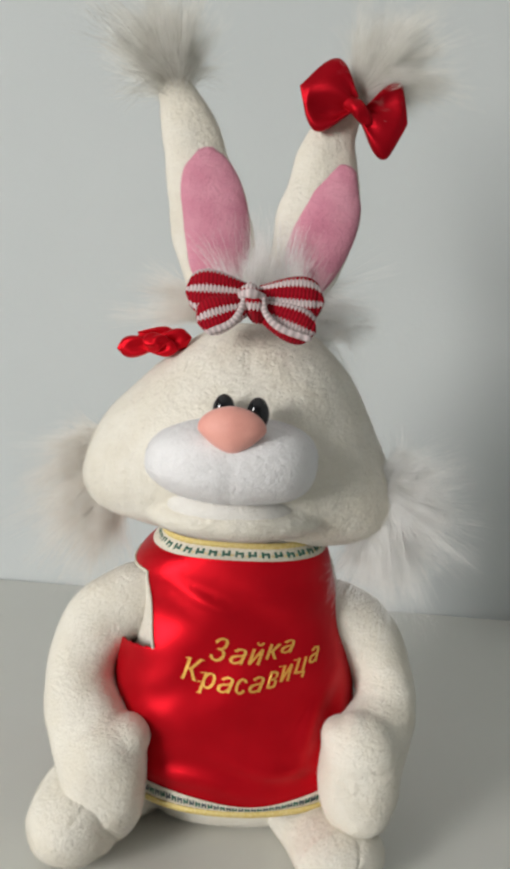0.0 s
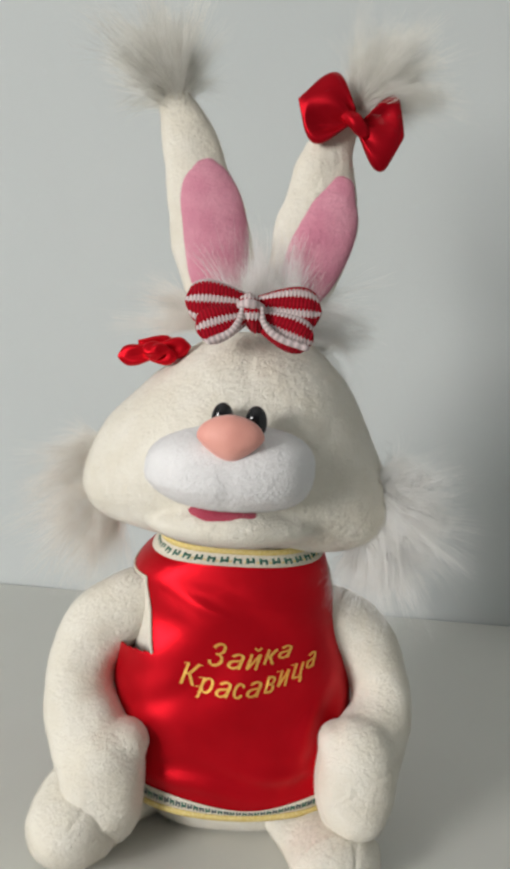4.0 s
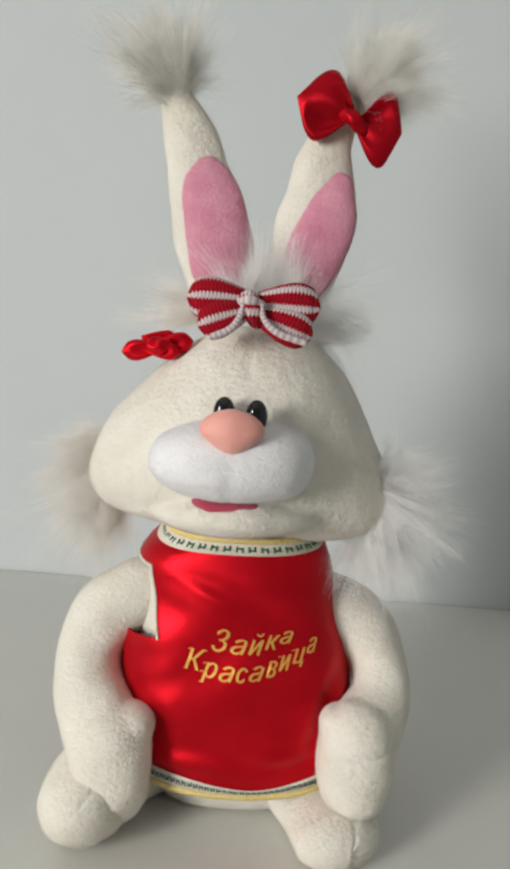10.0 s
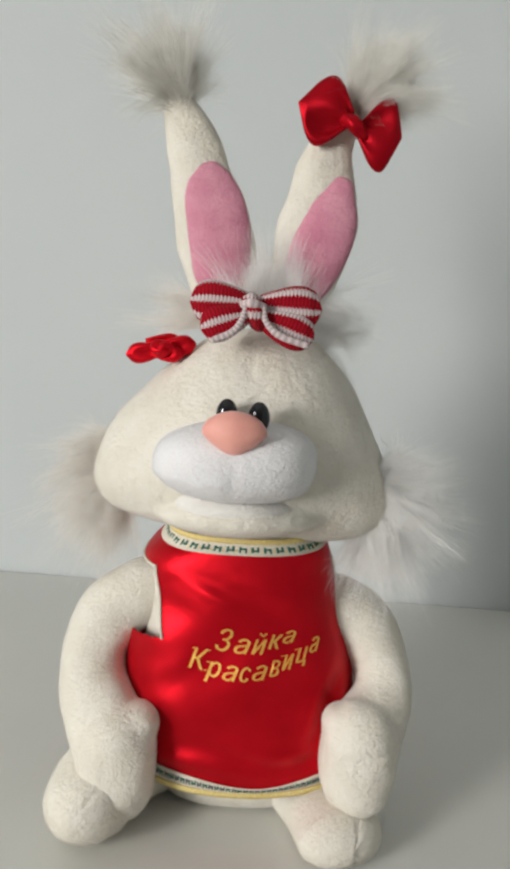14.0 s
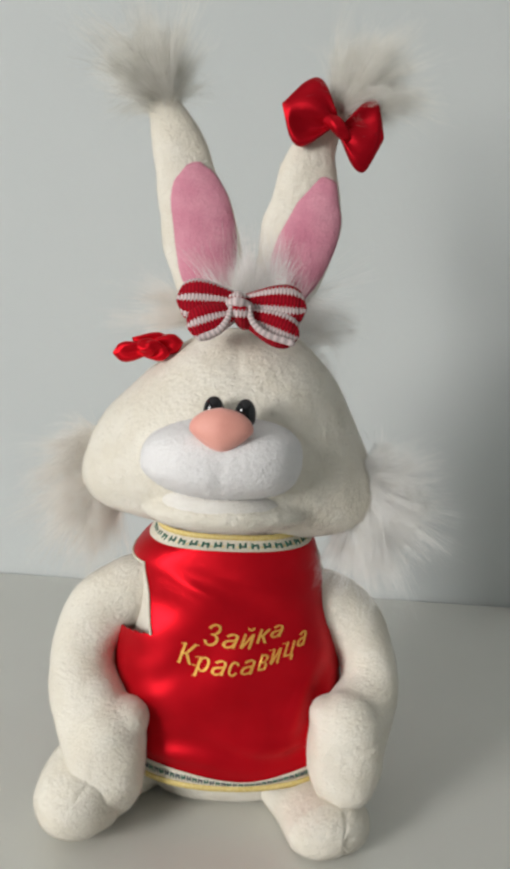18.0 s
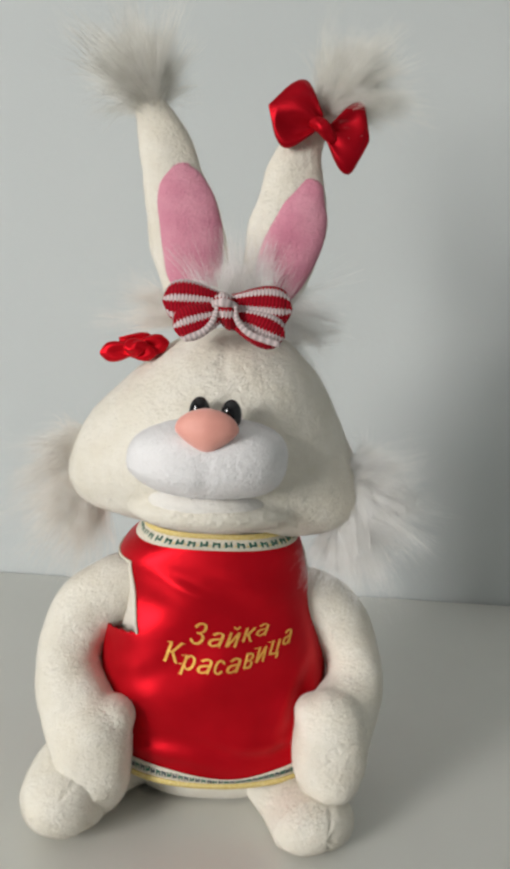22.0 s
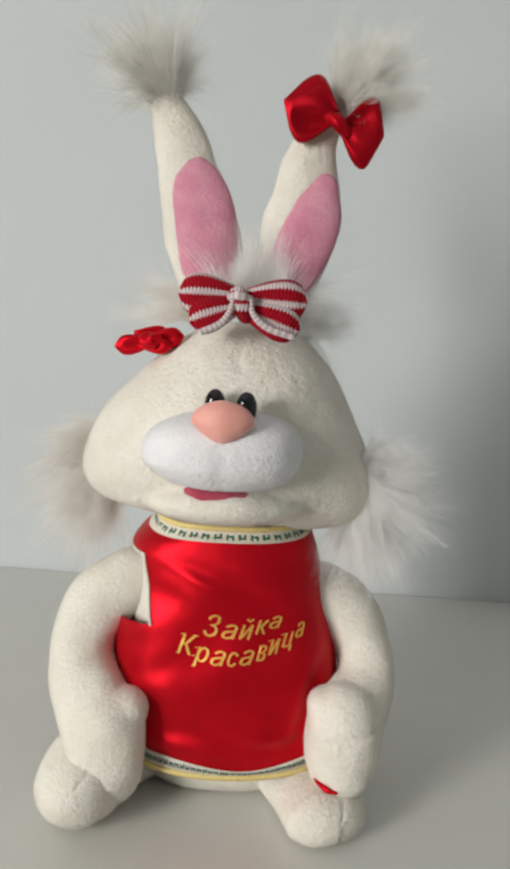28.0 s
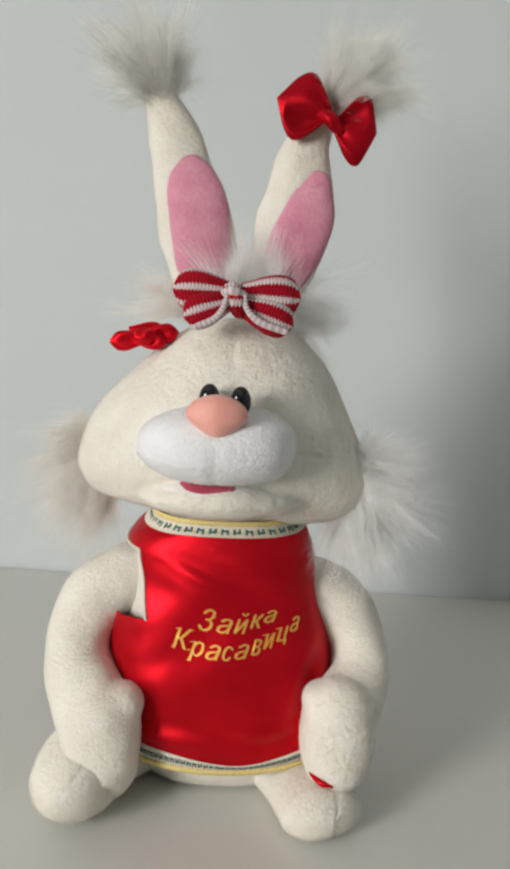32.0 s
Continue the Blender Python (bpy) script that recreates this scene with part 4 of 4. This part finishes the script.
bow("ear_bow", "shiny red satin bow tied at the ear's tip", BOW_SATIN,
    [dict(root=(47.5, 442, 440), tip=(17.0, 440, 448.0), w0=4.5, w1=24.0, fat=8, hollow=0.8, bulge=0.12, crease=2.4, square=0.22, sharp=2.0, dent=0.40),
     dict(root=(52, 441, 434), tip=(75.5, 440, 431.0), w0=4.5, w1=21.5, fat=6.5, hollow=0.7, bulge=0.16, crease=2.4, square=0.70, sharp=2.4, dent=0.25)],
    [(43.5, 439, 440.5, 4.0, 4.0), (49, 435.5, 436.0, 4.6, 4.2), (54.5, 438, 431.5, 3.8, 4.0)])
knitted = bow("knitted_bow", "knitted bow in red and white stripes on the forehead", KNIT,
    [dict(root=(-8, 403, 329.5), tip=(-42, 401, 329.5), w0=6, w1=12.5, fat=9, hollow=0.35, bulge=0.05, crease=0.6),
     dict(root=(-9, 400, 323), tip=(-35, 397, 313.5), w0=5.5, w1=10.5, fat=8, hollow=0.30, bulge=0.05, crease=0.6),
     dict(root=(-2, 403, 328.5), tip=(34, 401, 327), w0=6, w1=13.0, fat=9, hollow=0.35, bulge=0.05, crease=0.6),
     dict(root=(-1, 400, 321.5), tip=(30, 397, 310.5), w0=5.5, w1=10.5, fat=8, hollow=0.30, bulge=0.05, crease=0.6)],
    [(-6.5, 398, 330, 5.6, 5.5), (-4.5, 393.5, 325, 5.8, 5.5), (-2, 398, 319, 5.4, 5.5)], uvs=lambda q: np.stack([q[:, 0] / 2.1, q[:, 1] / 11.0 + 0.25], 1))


def knit_edges(b):
    """White edges of the lower loops, turned over beside the knot."""
    for keys in ([(-9.5, 391.5, 329, 1.2, 1.6), (-11, 390, 321, 1.7, 1.6), (-16, 388.5, 313.5, 2.0, 1.6), (-26.5, 388.5, 308.5, 1.8, 1.6)],
                 [(0.5, 391.5, 328, 1.2, 1.6), (2.2, 390, 319.5, 1.7, 1.6), (10, 388.5, 312.5, 2.0, 1.6), (25.5, 388.5, 307.5, 1.8, 1.6)]):
        v, f = tube(keys, 50, 16)
        run = np.repeat(np.linspace(0, 14, len(v) // 16), 16)
        part("rolled_edge", (v, f), KNIT, b, uv=np.stack([run, np.full(len(v), 0.03)], 1))


knit_edges(knitted)


def knot_band(b):
    """A white course across the top of the knot."""
    v, f = tube([(-11.5, 393.5, 328.5, 2.2, 1.6), (-6, 388.5, 329.5, 2.6, 1.8), (0.5, 392, 327.5, 2.2, 1.6)], 30, 16)
    run = np.repeat(np.linspace(0, 6, len(v) // 16), 16)
    part("knot_band", (v, f), KNIT, b, uv=np.stack([run, np.full(len(v), 0.03)], 1))


knot_band(knitted)


def rosette():
    r = new("satin_rosette")
    r.parent = rabbit
    tagged(r, "small crumpled red satin rosette on the crown")
    for root, tip, w, fat in (((-60, 428, 299), (-81, 426, 296), 6.5, 6), ((-60, 428, 300), (-40, 428, 304), 6.5, 6), ((-66, 425, 299), (-47, 422, 297), 5.5, 5), ((-70, 430, 303), (-50, 430, 307), 4.0, 5)):
        m, uv = lobe(root, tip, 3.0, w, fat, hollow=0.6, bulge=0.1, crease=0.9, rows=24, cols=28)
        part("petal", m, SATIN, r)
    v, f = ball((-59, 421.5, 300.5), (7.5, 5, 5.0), 18, 24)
    v += vertex_normals(v, f) * (0.9 * np.sin(np.arctan2(v[:, 2] - 300, v[:, 0] + 59) * 3 + (v[:, 1] - 420) * 0.9))[:, None]
    part("bud", (v, f), SATIN, r)


rosette()


def build_flap():
    """A fold of the red satin, caught between paw and foot, that slips into sight."""
    v, f = tube([(54, 386, 37.5, 1.2, 1.2), (56, 379.5, 36.5, 1.7, 1.4), (60, 375, 35.2, 1.7, 1.4), (66, 372.5, 34.5, 1.2, 1.2)], 28, 20)
    v += vertex_normals(v, f) * (0.3 * np.sin(v[:, 0] * 0.7))[:, None]
    return part("satin_fold", (v, f), SATIN, rabbit, "small red satin fold under the paw", origin=(60, 373, 38))


flap = build_flap()

# ---- the moving jaw: time and how far it is open ----
OPEN = [
    (0, 0), (0.5, 0.03), (1, 0), (1.5, 0.02), (2, 0.05), (2.3, 0.1), (2.6, 0.05), (3, 0.03), (3.5, 0), (3.7, 0), (3.8, 0.7), (4, 0.7),
    (4.1, 0.1), (4.3, 0.1), (4.4, 0.8), (4.6, 0.6), (4.7, 0.1), (4.9, 0.05), (5, 0.7), (5.2, 0.6), (5.3, 0.1), (5.4, 0.5), (5.5, 1), (5.6, 0.1),
    (5.7, 0.6), (5.8, 0.05), (5.9, 0.2), (6, 0.6), (6.1, 0.6), (6.2, 0.6), (6.3, 0.05), (6.4, 0), (6.5, 0), (6.6, 0.7), (6.7, 0.05), (6.8, 0.05),
    (6.9, 0.25), (7, 0.7), (7.1, 0.8), (7.2, 0.5), (7.3, 0.05), (7.4, 0.05), (7.5, 0.7), (7.6, 0.6), (7.7, 0.6), (7.8, 0.15), (7.9, 0.05), (8, 0.8),
    (8.1, 0.8), (8.2, 0.85), (8.3, 0.15), (8.4, 0.05), (8.5, 0.65), (8.6, 0.1), (8.7, 0.6), (8.8, 0.4), (8.9, 0.25), (9, 0.15), (9.1, 0.35), (9.2, 0.2),
    (9.3, 0.2), (9.4, 0.15), (9.5, 0.9), (9.8, 0.9), (10, 0.9), (10.1, 0.15), (10.2, 0.1), (10.3, 0), (10.6, 0.05), (10.7, 1), (10.8, 0.8), (10.9, 0.5),
    (11, 0.95), (11.1, 0.95), (11.2, 0.2), (11.3, 0.15), (11.4, 0.1), (11.5, 1), (11.6, 0.15), (11.7, 0.15), (11.8, 1), (11.9, 0.75), (12, 0.7), (12.1, 0.65),
    (12.2, 0.6), (12.3, 0.1), (12.4, 0.6), (12.5, 0.6), (12.6, 0.5), (12.7, 0.05), (12.8, 0), (12.9, 0.1), (13, 0.6), (13.1, 0.5), (13.2, 0.4), (13.3, 0.95),
    (13.4, 0.2), (13.5, 0.4), (13.7, 0.7), (13.8, 0.1), (14, 0.1), (14.1, 0.8), (14.3, 0.7), (14.4, 0.1), (14.6, 0.2), (14.7, 0.8), (14.9, 0.6), (15, 0.1),
    (15.2, 0.5), (15.3, 0.2), (15.5, 0.2), (15.6, 0.25), (15.7, 0.1), (16, 0.1), (16.2, 0.05), (16.3, 0.1), (16.4, 0.8), (16.5, 0.9), (16.6, 0.6), (16.7, 0.15),
    (16.8, 0.15), (16.9, 0.8), (17, 0.7), (17.1, 0.1), (17.2, 0.05), (17.3, 0.8), (17.4, 0.7), (17.5, 0.6), (17.6, 0.15), (17.7, 0.2), (17.8, 0.15), (17.9, 0.1),
    (18, 0.1), (18.1, 0.7), (18.2, 0.5), (18.3, 0.5), (18.4, 0.2), (18.5, 0.55), (18.6, 0.15), (18.7, 1), (18.8, 1), (18.9, 0.8), (19, 0.15), (19.1, 0.15),
    (19.2, 0.8), (19.3, 0.7), (19.4, 0.7), (19.5, 0.3), (19.6, 0.15), (19.7, 0.1), (19.8, 0.5), (19.9, 0.95), (20, 0.95), (20.1, 0.9), (20.2, 0.1), (20.3, 0.1),
    (20.4, 0.4), (20.5, 0.8), (20.6, 0.7), (20.7, 0.7), (20.8, 0.6), (20.9, 0.1), (21, 0.05), (21.1, 0), (21.2, 0.05), (21.3, 0.8), (21.4, 0.9), (21.5, 0.6),
    (21.6, 0.5), (21.7, 0.3), (21.8, 0.1), (21.9, 0.05), (22, 0.05), (22.1, 0.7), (22.2, 0.35), (22.3, 0.55), (22.4, 0.1), (22.9, 0.1), (23, 0.8), (23.2, 0.8),
    (23.3, 0.05), (23.4, 0.05), (23.5, 0.15), (23.6, 0.9), (23.7, 0.7), (23.8, 0.15), (23.9, 0.05), (24, 0.7), (24.1, 0.3), (24.2, 0.9), (24.3, 0.1), (24.5, 0.05),
    (24.8, 0.05), (24.9, 0.8), (25.1, 0.7), (25.2, 0.1), (25.4, 0.1), (25.5, 0.6), (25.7, 0.5), (25.8, 0.1), (26, 0.1), (26.1, 0.8), (26.3, 0.6), (26.4, 0.1),
    (26.5, 0.1), (26.6, 0.8), (26.7, 0.9), (27, 0.9), (27.1, 0.1), (27.2, 0.05), (27.3, 0.05), (27.4, 0.8), (27.5, 0.25), (27.6, 0.05), (27.7, 0.9), (27.8, 0.15),
    (27.9, 0.25), (28, 0.8), (28.1, 0.85), (28.2, 0.9), (28.3, 0.7), (28.4, 0.1), (28.5, 0.8), (28.6, 0.9), (28.7, 0.15), (28.8, 0.2), (28.9, 0.5), (29, 0.8),
    (29.1, 0.1), (29.2, 0.4), (29.3, 0.3), (29.4, 0.3), (29.5, 0.5), (29.6, 0.2), (29.7, 0.35), (29.8, 0.6), (29.9, 0.5), (30, 0.6), (30.1, 0.55), (30.2, 0.5),
    (30.4, 0.1), (30.5, 0.05), (30.9, 0.05), (31, 1), (31.1, 0.9), (31.2, 0.9), (31.3, 0.05), (31.4, 0.05), (31.5, 0.8), (31.6, 0.7), (31.8, 0.1), (32, 0.5),
]


def motions():
    rest = Vector(jaw.location)
    at = Vector(flap.location)
    tucked = Vector((0.010, 0.016, 0.013))
    walk(flap, [(0.0, Matrix.Translation(at + tucked)), (24.6, Matrix.Translation(at + tucked)), (26.3, Matrix.Translation(at)), (32.0, Matrix.Translation(at))])
    walk(jaw, [(t, Matrix.Translation(rest) @ pose(0, 0, 0.0035 - 0.0030 * q, 5.0 * q, -4.0 * q, 0)) for t, q in OPEN])


motions()
